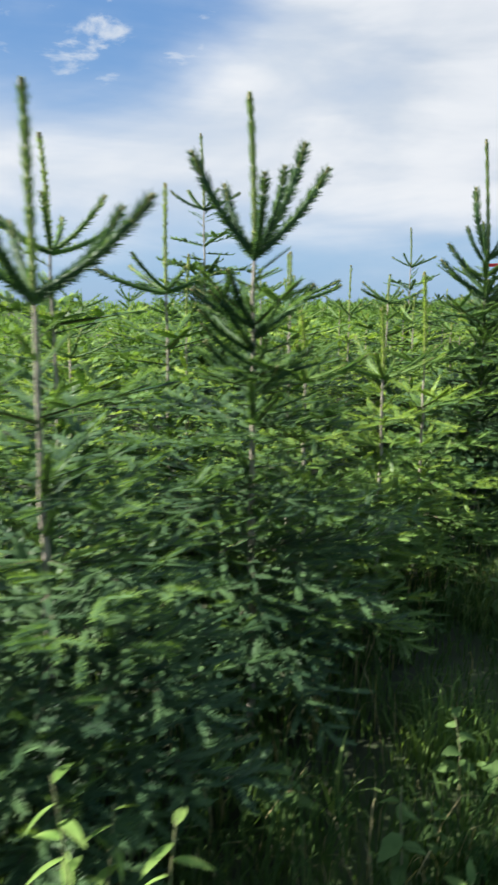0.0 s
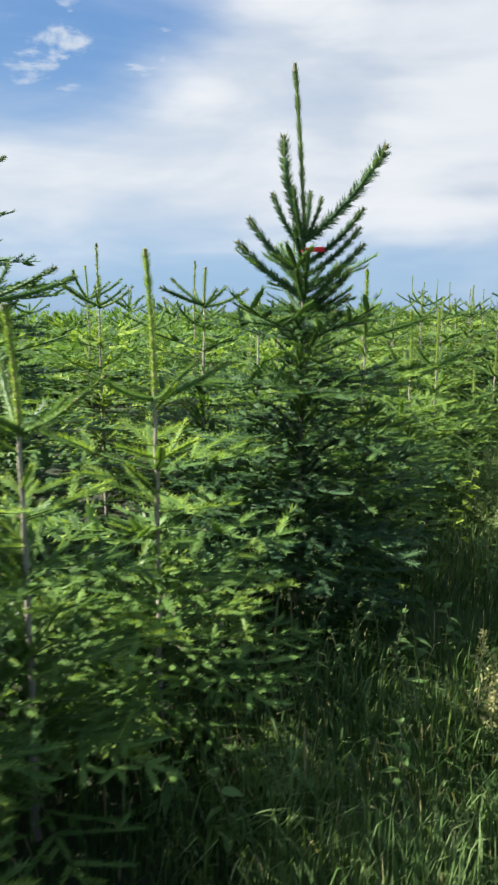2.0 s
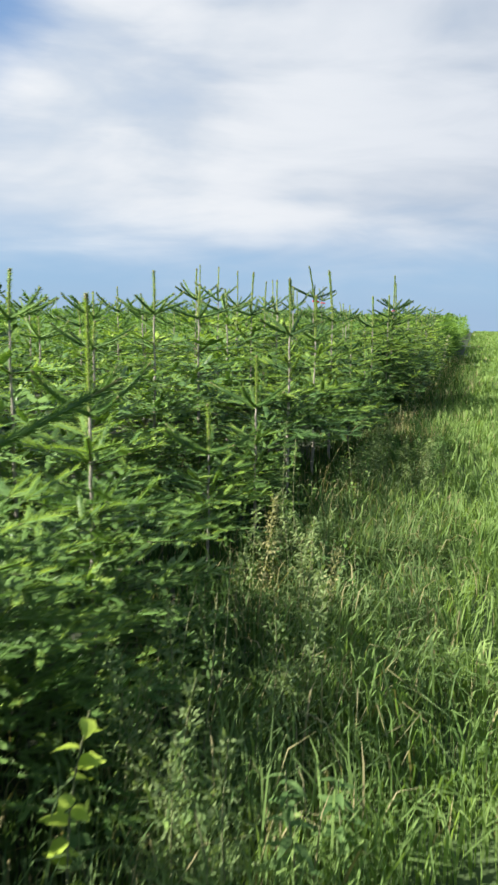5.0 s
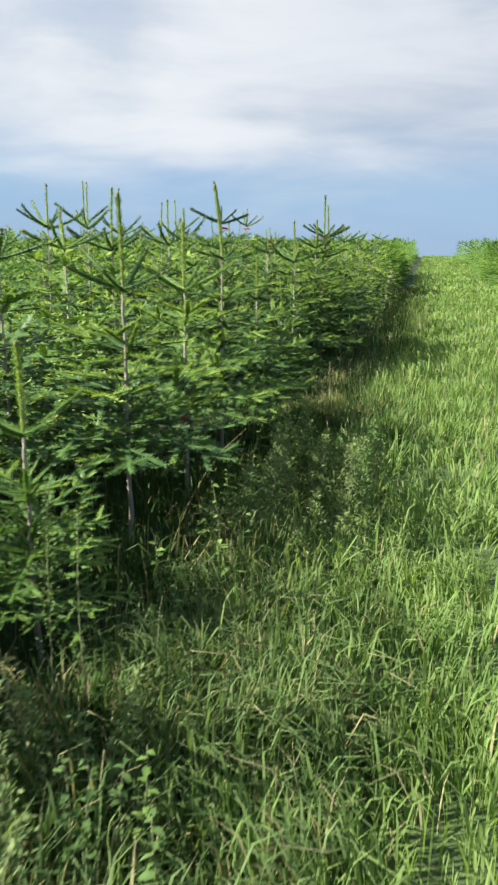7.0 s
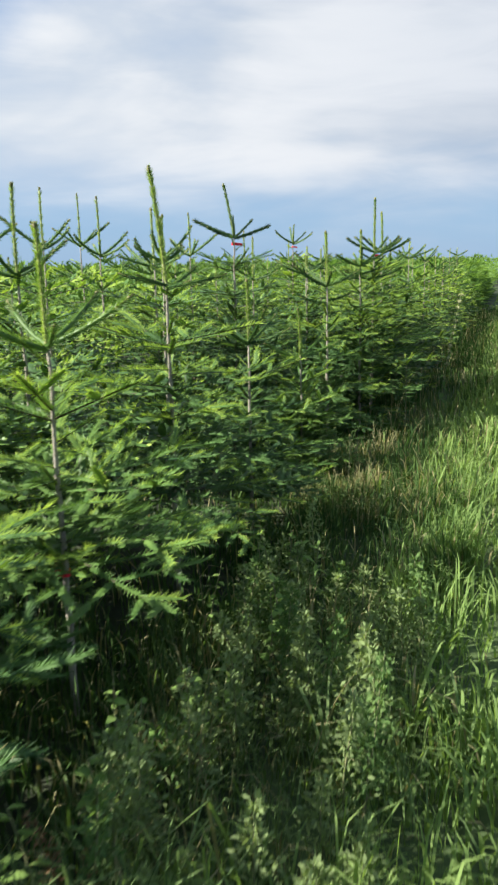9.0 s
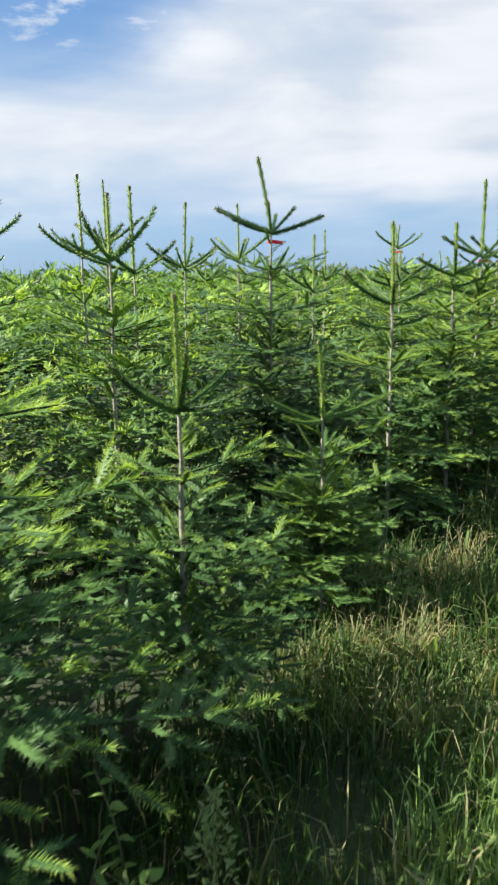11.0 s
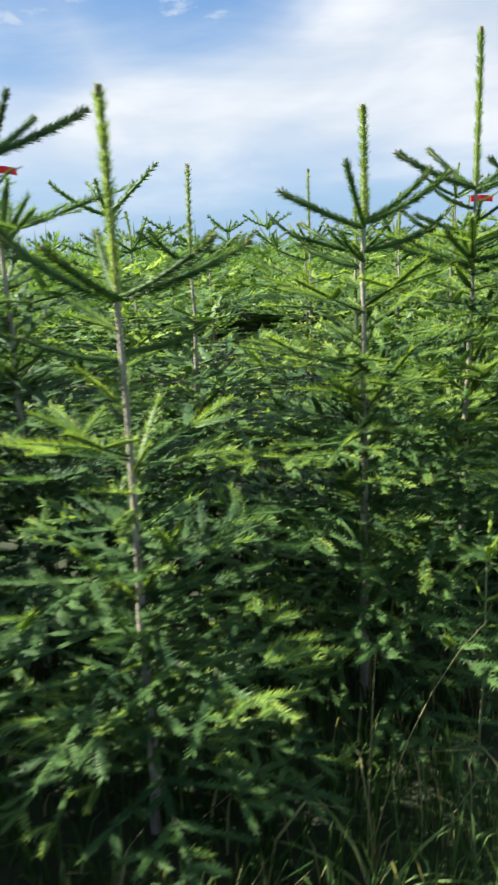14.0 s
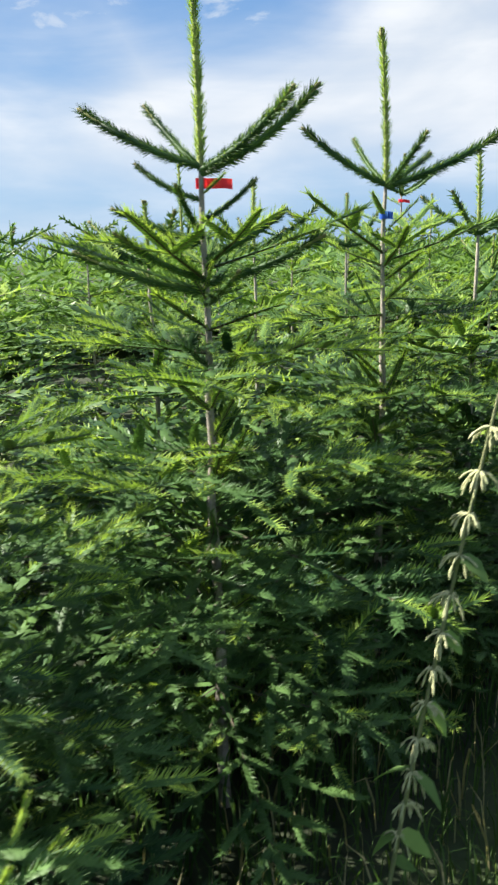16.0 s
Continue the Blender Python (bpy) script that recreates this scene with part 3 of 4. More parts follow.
TOPS_NORTH = {
    12: [(20, 8, 0.28), (80, 15, 0.26), (200, 12, 0.22), (260, 10, 0.22), (320, 5, 0.24)],
    14: [(40, 12, 0.33), (65, 25, 0.28), (215, 20, 0.30), (250, 5, 0.25), (300, 70, 0.12)],
    15: [(215, 8, 0.25, 0.16), (25, 10, 0.22, 0.14), (215, 25, 0.33), (40, 15, 0.33), (10, 20, 0.30), (150, 25, 0.30), (290, 20, 0.30)],
    16: [(214, 22, 0.28), (285, 42, 0.25), (45, 30, 0.25), (22, 22, 0.28), (120, 25, 0.25), (30, 12, 0.22, 0.09), (200, 15, 0.22, 0.14), (280, 20, 0.20, 0.12)],
    17: [(210, 20, 0.33), (175, 35, 0.27), (60, 35, 0.28), (30, 26, 0.33), (0, 20, 0.32), (208, 22, 0.19, 0.08), (35, 30, 0.16, 0.13), (212, 18, 0.24, 0.18),
         (30, 22, 0.22, 0.22), (300, 25, 0.22, 0.17), (20, 14, 0.32, 0.28), (216, 12, 0.34, 0.30), (275, 16, 0.30, 0.27), (330, 14, 0.3, 0.33)],
    18: [(225, 28, 0.32), (160, 35, 0.25), (40, 18, 0.40), (330, 25, 0.28), (90, 20, 0.30)],
}
TOPS.update(TOPS_NORTH)
LEAN = {4: (1.5, -2.6), 12: (1.3, -3.7)}
CLEAR = {8: 0.34, 9: 0.36, 10: 0.60, 11: 0.62, 12: 0.58}
REACH = {0: 0.9, 1: 0.85, 2: 0.85, 7: 1.05, 8: 0.9, 9: 0.85, 11: 1.1, 13: 0.85, 14: 0.84, 15: 0.80, 16: 0.95, 17: 0.95}
near_fir(-1.66, 3.10, 1.42, 1.72, 9, bluish="light", dense=1.2)
taken = [(-1.66, 3.10)]
for i, (x, y, ring, tip) in enumerate(EDGE):
    big = i == 4
    # fir 11 takes the light needles to carry the sun on it
    near_fir(x, y, ring, tip, 11 + i, upswept=i in (1, 4), bluish="light" if i in (2, 3, 5, 6, 7, 8, 9, 11, 14) else i in (0, 1, 4), lean=LEAN.get(i, (0.0, 0.0)), clear=CLEAR.get(i, 0.2), bare=0.12 if i in (15,) else 0.0, dense=2.1 if big or i == 14 else 1.0,
             reach=REACH.get(i, 1.05), tight=0.66 if ring < 1.1 else 0.8 if ring < 1.3 else 0.95, tops=TOPS.get(i, ()), lod=0 if y < 20.9 else 1,
             label="tall dark green fir with long upswept shoots" if big else "small light green fir beside the grass verge" if ring < 1.1 else "")
    taken.append((x, y))

# x, y, height of the top ring, height of the tip
SECOND = [
    (-2.6, 2.40, 2.01, 2.48), (-2.55, 3.20, 1.84, 2.36), (-2.6, 4.65, 1.79, 2.10), (-2.6, 6.50, 1.78, 2.01), (-2.6, 12.7, 1.65, 1.95),
    (-2.6, 14.48, 1.70, 2.15), (-2.5, 16.10, 1.78, 2.06), (-2.9, 16.85, 1.72, 2.17), (-2.61, 17.98, 1.98, 2.45), (-2.8, 19.15, 1.56, 1.99),
    (-2.4, 20.0, 1.58, 1.80), (-2.6, 20.83, 1.62, 1.91), (-2.6, 21.60, 1.64, 1.89),
]
INNER = [
    (-4.2, 5.92, 2.62, 3.25), (-3.65, 4.85, 1.66, 2.12), (-3.86, 7.0, 1.78, 2.24), (-3.65, 8.05, 1.65, 2.16), (-3.8, 10.45, 2.27, 2.77),
    (-3.65, 15.38, 1.88, 2.25), (-3.65, 16.33, 1.89, 2.33), (-3.65, 17.25, 1.83, 2.32), (-3.5, 18.25, 1.75, 2.21), (-3.65, 19.37, 1.84, 2.29),
    (-4.94, 19.10, 1.98, 2.54), (-3.65, 21.35, 1.64, 2.15), (-3.65, 23.85, 2.05, 2.34), (-3.5, 25.6, 1.75, 2.02), (-4.1, 25.2, 1.80, 2.10),
]
for i, (x, y, ring, tip) in enumerate(SECOND):
    if i == 8:
        near_fir(x, y, ring, tip, 60 + i, bluish=True, lod=0, dense=1.5, lean=(0, -9), label="dark dense fir marked with red tape",
                 tops=[(30, 16, 0.36), (345, 34, 0.26), (200, 20, 0.40), (235, 12, 0.30), (110, 25, 0.30), (290, 60, 0.2)])
    else:
        far_fir(x, y, ring, tip, 60 + i, 1, slim=0.66 if i == 6 else 1.0)
    taken.append((x, y))
for i, (x, y, ring, tip) in enumerate(INNER):
    dark = i in (0, 4)
    if dark:
        near_fir(x, y, ring, tip, 90 + i, bluish=True, lod=1, dense=1.6, label="dark dense fir overtopping its plantation neighbours")
    else:
        far_fir(x, y, ring, tip, 90 + i, 2)
    taken.append((x, y))

# ---- the rest of the rows ----
rng = np.random.default_rng(7)


def free(x, y, gap):
    return all((x - a) ** 2 + (y - b) ** 2 > gap * gap for a, b in taken)


far_spots = []
for row in range(0, 16):
    x0 = -1.55 - 1.05 * row
    y = -4.0 + rng.uniform(0, 0.6)
    while y < 96:
        y += 1.05 * rng.uniform(0.9, 1.1)
        x = x0 + rng.normal(0, 0.06)
        if row == 0 and 0.6 < y < 21.6:
            continue
        if not free(x, y, 0.78):
            continue
        ring = float(np.clip(rng.normal(1.59, 0.11), 1.25, 1.85))
        tip = ring + rng.uniform(0.10, 0.32)
        if row < 4 and y < (34 if row == 0 else 26):
            taken.append((x, y))
            # lighter needles between y 6 and 14 stand in for sun on these rows
            far_fir(x, y, ring, tip, int(rng.integers(1e6)), 1 if (row <= 1 and y < 23) else 2, light=6 < y < 14)
        else:
            far_spots.append((x, y, ring, tip))
for row in range(5):
    for k in range(72):
        y = 18 + k * 1.05 + rng.uniform(-0.1, 0.1)
        far_spots.append((3.05 + row * 1.05 + rng.normal(0, 0.06), y, float(np.clip(rng.normal(1.62, 0.12), 1.2, 1.9)), 0))


# far firs: every shoot one pair of leaf-like sprays
def spray_crown(seed, per_ring, rings):
    rng = np.random.default_rng(seed)
    v = []
    for i in range(rings):
        z = 1.6 - (1.6 - 0.2) * (i / (rings - 1)) ** 0.9
        reach = min(0.16 + 0.44 * (1.6 - z), 0.72)
        for k in range(per_ring + i // 2):
            turn = rng.uniform(0, 6.283)
            d = np.array([math.cos(turn), math.sin(turn), max(0.6 - (1.6 - z) * 0.7, -0.1) + rng.uniform(-0.15, 0.15)])
            side = np.array([-math.sin(turn), math.cos(turn), rng.uniform(-0.3, 0.3)])
            root = np.array([0, 0, z]) + d * reach * rng.uniform(0.0, 0.45)
            length = reach * rng.uniform(0.5, 0.75)
            wide = length * rng.uniform(0.10, 0.2) + 0.010
            mid = root + d * length * 0.55
            v += [root, mid + side * wide, mid - side * wide, root + d * length * 1.1 + [0, 0, 0.04]]
    v = np.array(v)
    base = np.arange(len(v) // 4)[:, None] * 4
    return v, np.concatenate([base + [0, 1, 2], base + [2, 1, 3]])


sprays_mid = [spray_crown(40 + k, 11, 18) for k in range(4)]
sprays_far = [spray_crown(70 + k, 4, 8) for k in range(3)]
heap_mid, heap_far, heap_close = Heap(), Heap(), Heap()
close_crowns = []
for variant in range(4):
    crng = np.random.default_rng(500 + variant)
    gathered = Heap()
    for kind, z, turn, rise, scale in plan_of_fir(1.6, crng, False, 0.0, 0.5):
        if z < 0.75:
            continue
        pick = int(crng.integers(0, 3))
        arrays = top_piece(3, pick) if kind == "top" else branch_piece(kind, 3, pick)
        gathered.add(*placed(arrays, branch_pose(z, turn, rise, scale)))
    close_crowns.append(gathered)


def leader_strip(heap, x, y, ring, tip, r):
    v = np.array([(x - r, y, ring), (x + r, y, ring), (x, y, tip), (x, y - r, ring), (x, y + r, ring)])
    heap.add(v, [(0, 1, 2), (3, 4, 2)], 1)


for x, y, ring, tip in far_spots:
    tip = tip or ring + rng.uniform(0.10, 0.32)
    near = abs(x) < 12 and y < 50
    if -9.5 < x < 0 and y < 31:
        v, t, s = close_crowns[int(rng.integers(0, 4))].arrays()
        a, wide = rng.uniform(0, 6.283), rng.uniform(0.9, 1.1)
        turn = np.array([[math.cos(a), -math.sin(a), 0], [math.sin(a), math.cos(a), 0], [0, 0, 1]])
        heap_close.add((v * [wide, wide, ring / 1.6]) @ turn.T + [x, y, 0], t, np.minimum(s, 1))
        leader_strip(heap_close, x, y, ring - 0.05, tip, 0.018)
        continue
    v, t = sprays_mid[int(rng.integers(0, 4))] if near else sprays_far[int(rng.integers(0, 3))]
    a = rng.uniform(0, 6.283)
    s = np.array([rng.uniform(0.9, 1.15)] * 2 + [ring / 1.6])
    turn = np.array([[math.cos(a), -math.sin(a), 0], [math.sin(a), math.cos(a), 0], [0, 0, 1]])
    heap = heap_mid if near else heap_far
    heap.add((v * s) @ turn.T + [x, y, 0], t, 0)
    leader_strip(heap, x, y, ring - 0.05, tip, 0.016)
    for k in range(5):
        w = a + k * 1.26
        d = np.array([math.cos(w), math.sin(w), 0.75]) * rng.uniform(0.16, 0.26)
        side = np.array([-math.sin(w), math.cos(w), 0]) * 0.018
        p = np.array([x, y, ring - 0.04])
        heap.add([p - side, p + side, p + d], [(0, 1, 2)], 0)
k = 0
for row in range(16, 46):
    step = 1.4 if row < 26 else 2.2
    for y in np.arange(2, 130, step):
        if row > 30 and rng.random() < 0.35:
            continue
        x = -1.55 - 1.05 * row + rng.normal(0, 0.1)
        ring = float(np.clip(rng.normal(1.54, 0.12), 1.2, 1.9))
        v, t = sprays_far[int(rng.integers(0, 3))]
        a = rng.uniform(0, 6.283)
        turn = np.array([[math.cos(a), -math.sin(a), 0], [math.sin(a), math.cos(a), 0], [0, 0, 1]])
        cut = len(v) // 8 * 4
        v, t = v[:cut], t[(t < cut).all(1)]
        heap_far.add((v * [1.15, 1.15, ring / 1.6]) @ turn.T + [x, y + rng.normal(0, 0.1), 0], t, 0)
        leader_strip(heap_far, x, y, ring - 0.05, ring + rng.uniform(0.08, 0.3), 0.02)
tagged(new("inner_firs", heap_close.mesh("inner_firs", [NEEDLE_LIGHT, NEEDLE_MID])), "close rows of green firs deeper in the plantation", "trees", kind="stuff")
tagged(new("far_firs", heap_mid.mesh("far_firs", [FAR_GREEN, NEEDLE_NEW])), "dense rows of young green firs farther in", "trees", kind="stuff")
tagged(new("distant_firs", heap_far.mesh("distant_firs", [FAR_GREEN, NEEDLE_NEW])), "distant plantation firs reaching the skyline", "trees", kind="stuff")


# ---- grass ----
def blades(x, y, h, width, bend, slots, rng, z=0.0, heading=None):
    """Grass blades, five triangles each, arching over towards their tips."""
    n = len(x)
    heading = rng.uniform(0, 2 * math.pi, n) if heading is None else heading
    lean = np.stack([np.cos(heading), np.sin(heading), np.zeros(n)], 1)
    facing = heading + math.pi / 2 + rng.normal(0, 0.7, n)
    side = np.stack([np.cos(facing), np.sin(facing), np.zeros(n)], 1) * (width / 2)[:, None]
    up = np.array([0, 0, 1.0])
    root = np.stack([x, y, np.full(n, z - 0.03)], 1)
    low = root + up * (h * 0.45)[:, None] + lean * (bend * h * 0.10)[:, None]
    mid = root + up * (h * (0.80 - 0.08 * bend))[:, None] + lean * (bend * h * 0.34)[:, None]
    tip = root + up * (h * (1.0 - 0.38 * bend))[:, None] + lean * (bend * h * 0.80)[:, None]
    v = np.stack([root - side * 0.7, root + side * 0.7, low - side, low + side, mid - side * 0.75, mid + side * 0.75, tip], 1).reshape(-1, 3)
    base = np.arange(n)[:, None] * 7
    t = np.concatenate([base + f for f in ([0, 1, 3], [0, 3, 2], [2, 3, 5], [2, 5, 4], [4, 5, 6])])
    return v, t, np.tile(slots, 5)


def meadow(name, label, zones, seed):
    """Tufted grass: the blades of a tuft share a lean, a height and a share of dry leaves."""
    rng = np.random.default_rng(seed)
    heap = Heap()
    for x0, x1, y0, y1, n, h0, h1, w, bend, dry, clump, slot in zones:
        centre = np.stack([rng.uniform(x0, x1, clump), rng.uniform(y0, y1, clump)], 1)
        tall, sway, sere = rng.uniform(0.6, 1.35, clump), rng.uniform(0, 6.283, clump), rng.uniform(0.0, 2.0, clump) * dry
        pick = rng.integers(0, clump, n)
        spread = 0.5 * math.sqrt((x1 - x0) * (y1 - y0) / clump)
        out = rng.normal(0, spread, (n, 2))
        place = centre[pick] + out
        loose = rng.random(n) < 0.25
        place[loose] = np.stack([rng.uniform(x0, x1, loose.sum()), rng.uniform(y0, y1, loose.sum())], 1)
        place[:, 0] = np.clip(place[:, 0], x0 - 0.15, x1 + 0.15)
        h = rng.triangular(h0, h0 + 0.6 * (h1 - h0), h1, n) * np.where(loose, 0.75, tall[pick])
        heading = np.where(loose, rng.uniform(0, 6.283, n), sway[pick] + rng.normal(0, 0.8, n))
        s = np.where(rng.random(n) < sere[pick], 2, slot)
        heap.add(*blades(place[:, 0], place[:, 1], h, rng.uniform(0.6, 1.3, n) * w, rng.uniform(0.1, 1.0, n) * bend, s, rng, 0.0, heading))
    return tagged(new(name, heap.mesh(name, [GRASS, GRASS_SHADED, STRAW, GRASS_PALE])), label, "grass", kind="stuff")


meadow("lane_grass", "bright green lane grass in full sun", [
    # slot 1 blades are coloured darker for the shade of the first firs
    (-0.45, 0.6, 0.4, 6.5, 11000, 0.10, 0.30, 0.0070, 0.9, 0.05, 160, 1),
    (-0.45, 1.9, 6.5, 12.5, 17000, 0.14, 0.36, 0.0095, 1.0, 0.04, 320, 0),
    (-0.45, 2.3, 12.5, 20.0, 14000, 0.12, 0.32, 0.013, 1.0, 0.04, 330, 0),
    (-0.45, 2.6, 20.0, 34.0, 11000, 0.10, 0.28, 0.024, 1.0, 0.03, 420, 0),
    (-0.5, 2.7, 34.0, 62.0, 7000, 0.10, 0.26, 0.050, 1.0, 0.03, 500, 0),
    (-0.5, 2.7, 62.0, 100.0, 4500, 0.10, 0.26, 0.09, 1.0, 0.03, 500, 0),
], 21)
meadow("verge_grass", "tall rank grass with dry stalks along the firs", [
    # slot 1 is the darkened grass, set where the firs cast shade
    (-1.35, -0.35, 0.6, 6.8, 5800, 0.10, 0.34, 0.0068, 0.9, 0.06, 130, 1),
    (-1.30, -0.35, 6.6, 9.0, 2600, 0.14, 0.44, 0.0075, 0.9, 0.08, 50, 3),
    (-0.95, -0.20, 8.6, 11.0, 4200, 0.16, 0.46, 0.0085, 1.0, 0.12, 40, 3),
    (-0.75, -0.25, 7.0, 12.5, 3600, 0.16, 0.46, 0.0090, 1.0, 0.05, 60, 0),
    (-1.05, -0.25, 10.6, 12.2, 3400, 0.16, 0.50, 0.0080, 1.0, 0.14, 34, 3),
    (-1.45, -0.85, 8.6, 12.2, 2200, 0.12, 0.50, 0.0070, 1.0, 0.25, 30, 1),
    # paler grass in the next two zones stands in for patches of sun
    (-1.30, -0.30, 9.0, 12.2, 2600, 0.06, 0.30, 0.0070, 0.9, 0.10, 60, 3),
    (-1.40, -0.30, 12.2, 14.2, 3000, 0.08, 0.32, 0.0070, 0.9, 0.16, 60, 3),
    (-0.55, -0.20, 14.0, 17.6, 2400, 0.14, 0.40, 0.0085, 1.0, 0.10, 60, 0),
    (-0.45, -0.10, 20.0, 30.0, 2500, 0.14, 0.40, 0.014, 1.0, 0.10, 80, 0),
    (-1.40, -0.60, 15.5, 17.2, 2800, 0.10, 0.34, 0.0075, 1.0, 0.20, 40, 3),
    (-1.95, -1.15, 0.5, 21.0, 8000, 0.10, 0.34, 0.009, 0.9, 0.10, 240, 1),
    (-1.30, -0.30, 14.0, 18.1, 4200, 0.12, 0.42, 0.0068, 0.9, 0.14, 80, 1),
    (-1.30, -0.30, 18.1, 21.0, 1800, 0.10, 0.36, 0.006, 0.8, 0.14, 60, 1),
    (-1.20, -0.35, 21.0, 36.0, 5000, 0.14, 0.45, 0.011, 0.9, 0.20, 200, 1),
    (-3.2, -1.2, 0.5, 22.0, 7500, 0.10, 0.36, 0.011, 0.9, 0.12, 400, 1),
    (-1.15, -0.15, 3.9, 5.3, 2200, 0.12, 0.36, 0.0070, 0.9, 0.05, 40, 3),
], 22)


# ---- flagging tape tied round some stems ----
def flagging_tape(x, y, z, r, material, label, turn=0.0, tail=0.07, droop=0.15):
    heap = Heap()
    k, h = 10, 0.024
    w = np.arange(k) * 2 * math.pi / k
    ring = np.stack([np.cos(w) * (r + 0.003), np.sin(w) * (r + 0.003), np.zeros(k)], 1)
    v = np.concatenate([ring + [0, 0, h / 2], ring - [0, 0, h / 2]])
    i = np.arange(k)
    j = (i + 1) % k
    heap.add(v, np.concatenate([np.stack([i, j, j + k], 1), np.stack([i, j + k, i + k], 1)]), 0)
    n = 6
    s = np.linspace(0, 1, n)
    mid = np.stack([r + s * tail, 0.006 * np.sin(s * 7), -droop * tail * s * s], 1)
    edge = np.stack([0 * s, 0.004 * np.cos(s * 9), np.full(n, h / 2)], 1)
    v = np.concatenate([mid + edge, mid - edge])
    i = np.arange(n - 1)
    heap.add(v, np.concatenate([np.stack([i, i + 1, i + 1 + n], 1), np.stack([i, i + 1 + n, i + n], 1)]), 0)
    ob = new("flagging_tape", heap.mesh("flagging_tape", [material]))
    ob.matrix_basis = pose(x, y, z, 0, 0, turn)
    return tagged(ob, label, "tape", "flagging tapes")


RED_LABEL = "red plastic flagging tape tied round a fir stem"
flagging_tape(-1.54, 5.80, 2.045, 0.013, RED_TAPE, RED_LABEL, 5, 0.10, 0.0)
flagging_tape(-1.555, 13.14, 0.62, 0.015, RED_TAPE, RED_LABEL, 200, 0.03)
flagging_tape(-2.61, 17.98, 1.91, 0.012, RED_TAPE, RED_LABEL, 25, 0.08)
flagging_tape(-1.50, 19.40, 1.78, 0.011, RED_TAPE, RED_LABEL, 40, 0.065, 0.05)
flagging_tape(-3.50, 25.6, 1.70, 0.012, RED_TAPE, RED_LABEL, 40)
flagging_tape(-3.65, 23.85, 1.98, 0.012, RED_TAPE, RED_LABEL, 10)
flagging_tape(-1.55, 20.30, 1.72, 0.011, BLUE_TAPE, "small blue plastic tape on a fir stem", 30, 0.02)


# ---- weeds ----
def leaf_mesh(name, length, width, material, cup=0.12, teeth=0):
    """A pointed leaf along +x, folded along its rib."""
    n = 7
    s = np.linspace(0, 1, n)
    w = width / 2 * np.sin(np.pi * s ** 0.75) ** 0.9
    if teeth:
        w = w * (1 + 0.18 * (np.arange(n) % 2))
    x, z = s * length, -0.35 * length * s * s
    rib = np.stack([x, 0 * s, z], 1)
    one = np.stack([x, w, z + cup * w * 2], 1)
    two = np.stack([x, -w, z + cup * w * 2], 1)
    v = np.concatenate([rib, one, two])
    i = np.arange(n - 1)
    t = np.concatenate([np.stack([i, i + 1, i + 1 + n], 1), np.stack([i, i + 1 + n, i + n], 1),
                        np.stack([i, i + 1 + 2 * n, i + 1], 1), np.stack([i, i + 2 * n, i + 1 + 2 * n], 1)])
    return mesh_of(name, v, t, [material])


LEAF_BROAD = leaf_mesh("leaf", 0.085, 0.042, WEED, teeth=1)
LEAF_PALE = leaf_mesh("leaf", 0.075, 0.045, WEED_LIGHT, teeth=1)
LEAF_LONG = leaf_mesh("leaf", 0.12, 0.034, WEED)
LEAF_NETTLE = leaf_mesh("leaf", 0.105, 0.048, WEED, teeth=1)
LEAF_SUNNY = leaf_mesh("leaf", 0.085, 0.060, WEED_SUNNY, teeth=1)
LEAF_DOCK = leaf_mesh("leaf", 0.15, 0.036, WEED_LIGHT)


def stem_line(h, lean, heading, rng, n=8):
    s = np.linspace(0, 1, n)
    out = lean * h * s ** 1.6
    return np.stack([out * math.cos(heading) + 0.008 * np.sin(s * 6 + rng.uniform(0, 6)), out * math.sin(heading), h * s * (1 - 0.12 * lean) - 0.02], 1)


def leafy_weed(x, y, h, seed, leaf, count, lean=0.1, heading=0.0, size=1.0, label="", group="weeds of the verge"):
    """A herb whose every leaf is a part."""
    rng = np.random.default_rng(seed)
    root = new("weed_plant")
    root.matrix_basis = pose(x, y, 0)
    line = stem_line(h, lean, heading, rng)
    heap = Heap()
    tube(heap, line, np.linspace(0.005, 0.0018, len(line)), 5, 0)
    part("stem", heap.mesh("stem", [STEM]), root)
    for k in range(count):
        s = 0.22 + 0.78 * (k + 0.5) / count
        p = [np.interp(s, np.linspace(0, 1, len(line)), line[:, a]) for a in range(3)]
        g = size * (1.15 - 0.5 * s) * rng.uniform(0.75, 1.2)
        m = pose(*p, rng.uniform(-25, 25), rng.uniform(-30, 20), (k % 2) * 180 + (k // 2) * 90 + rng.uniform(-35, 35))
        part("leaf", leaf, root, m @ Matrix.Diagonal((g, g, g, 1)))
    return tagged(root, label or "green leafy weed standing in the rank grass", "weed", group)


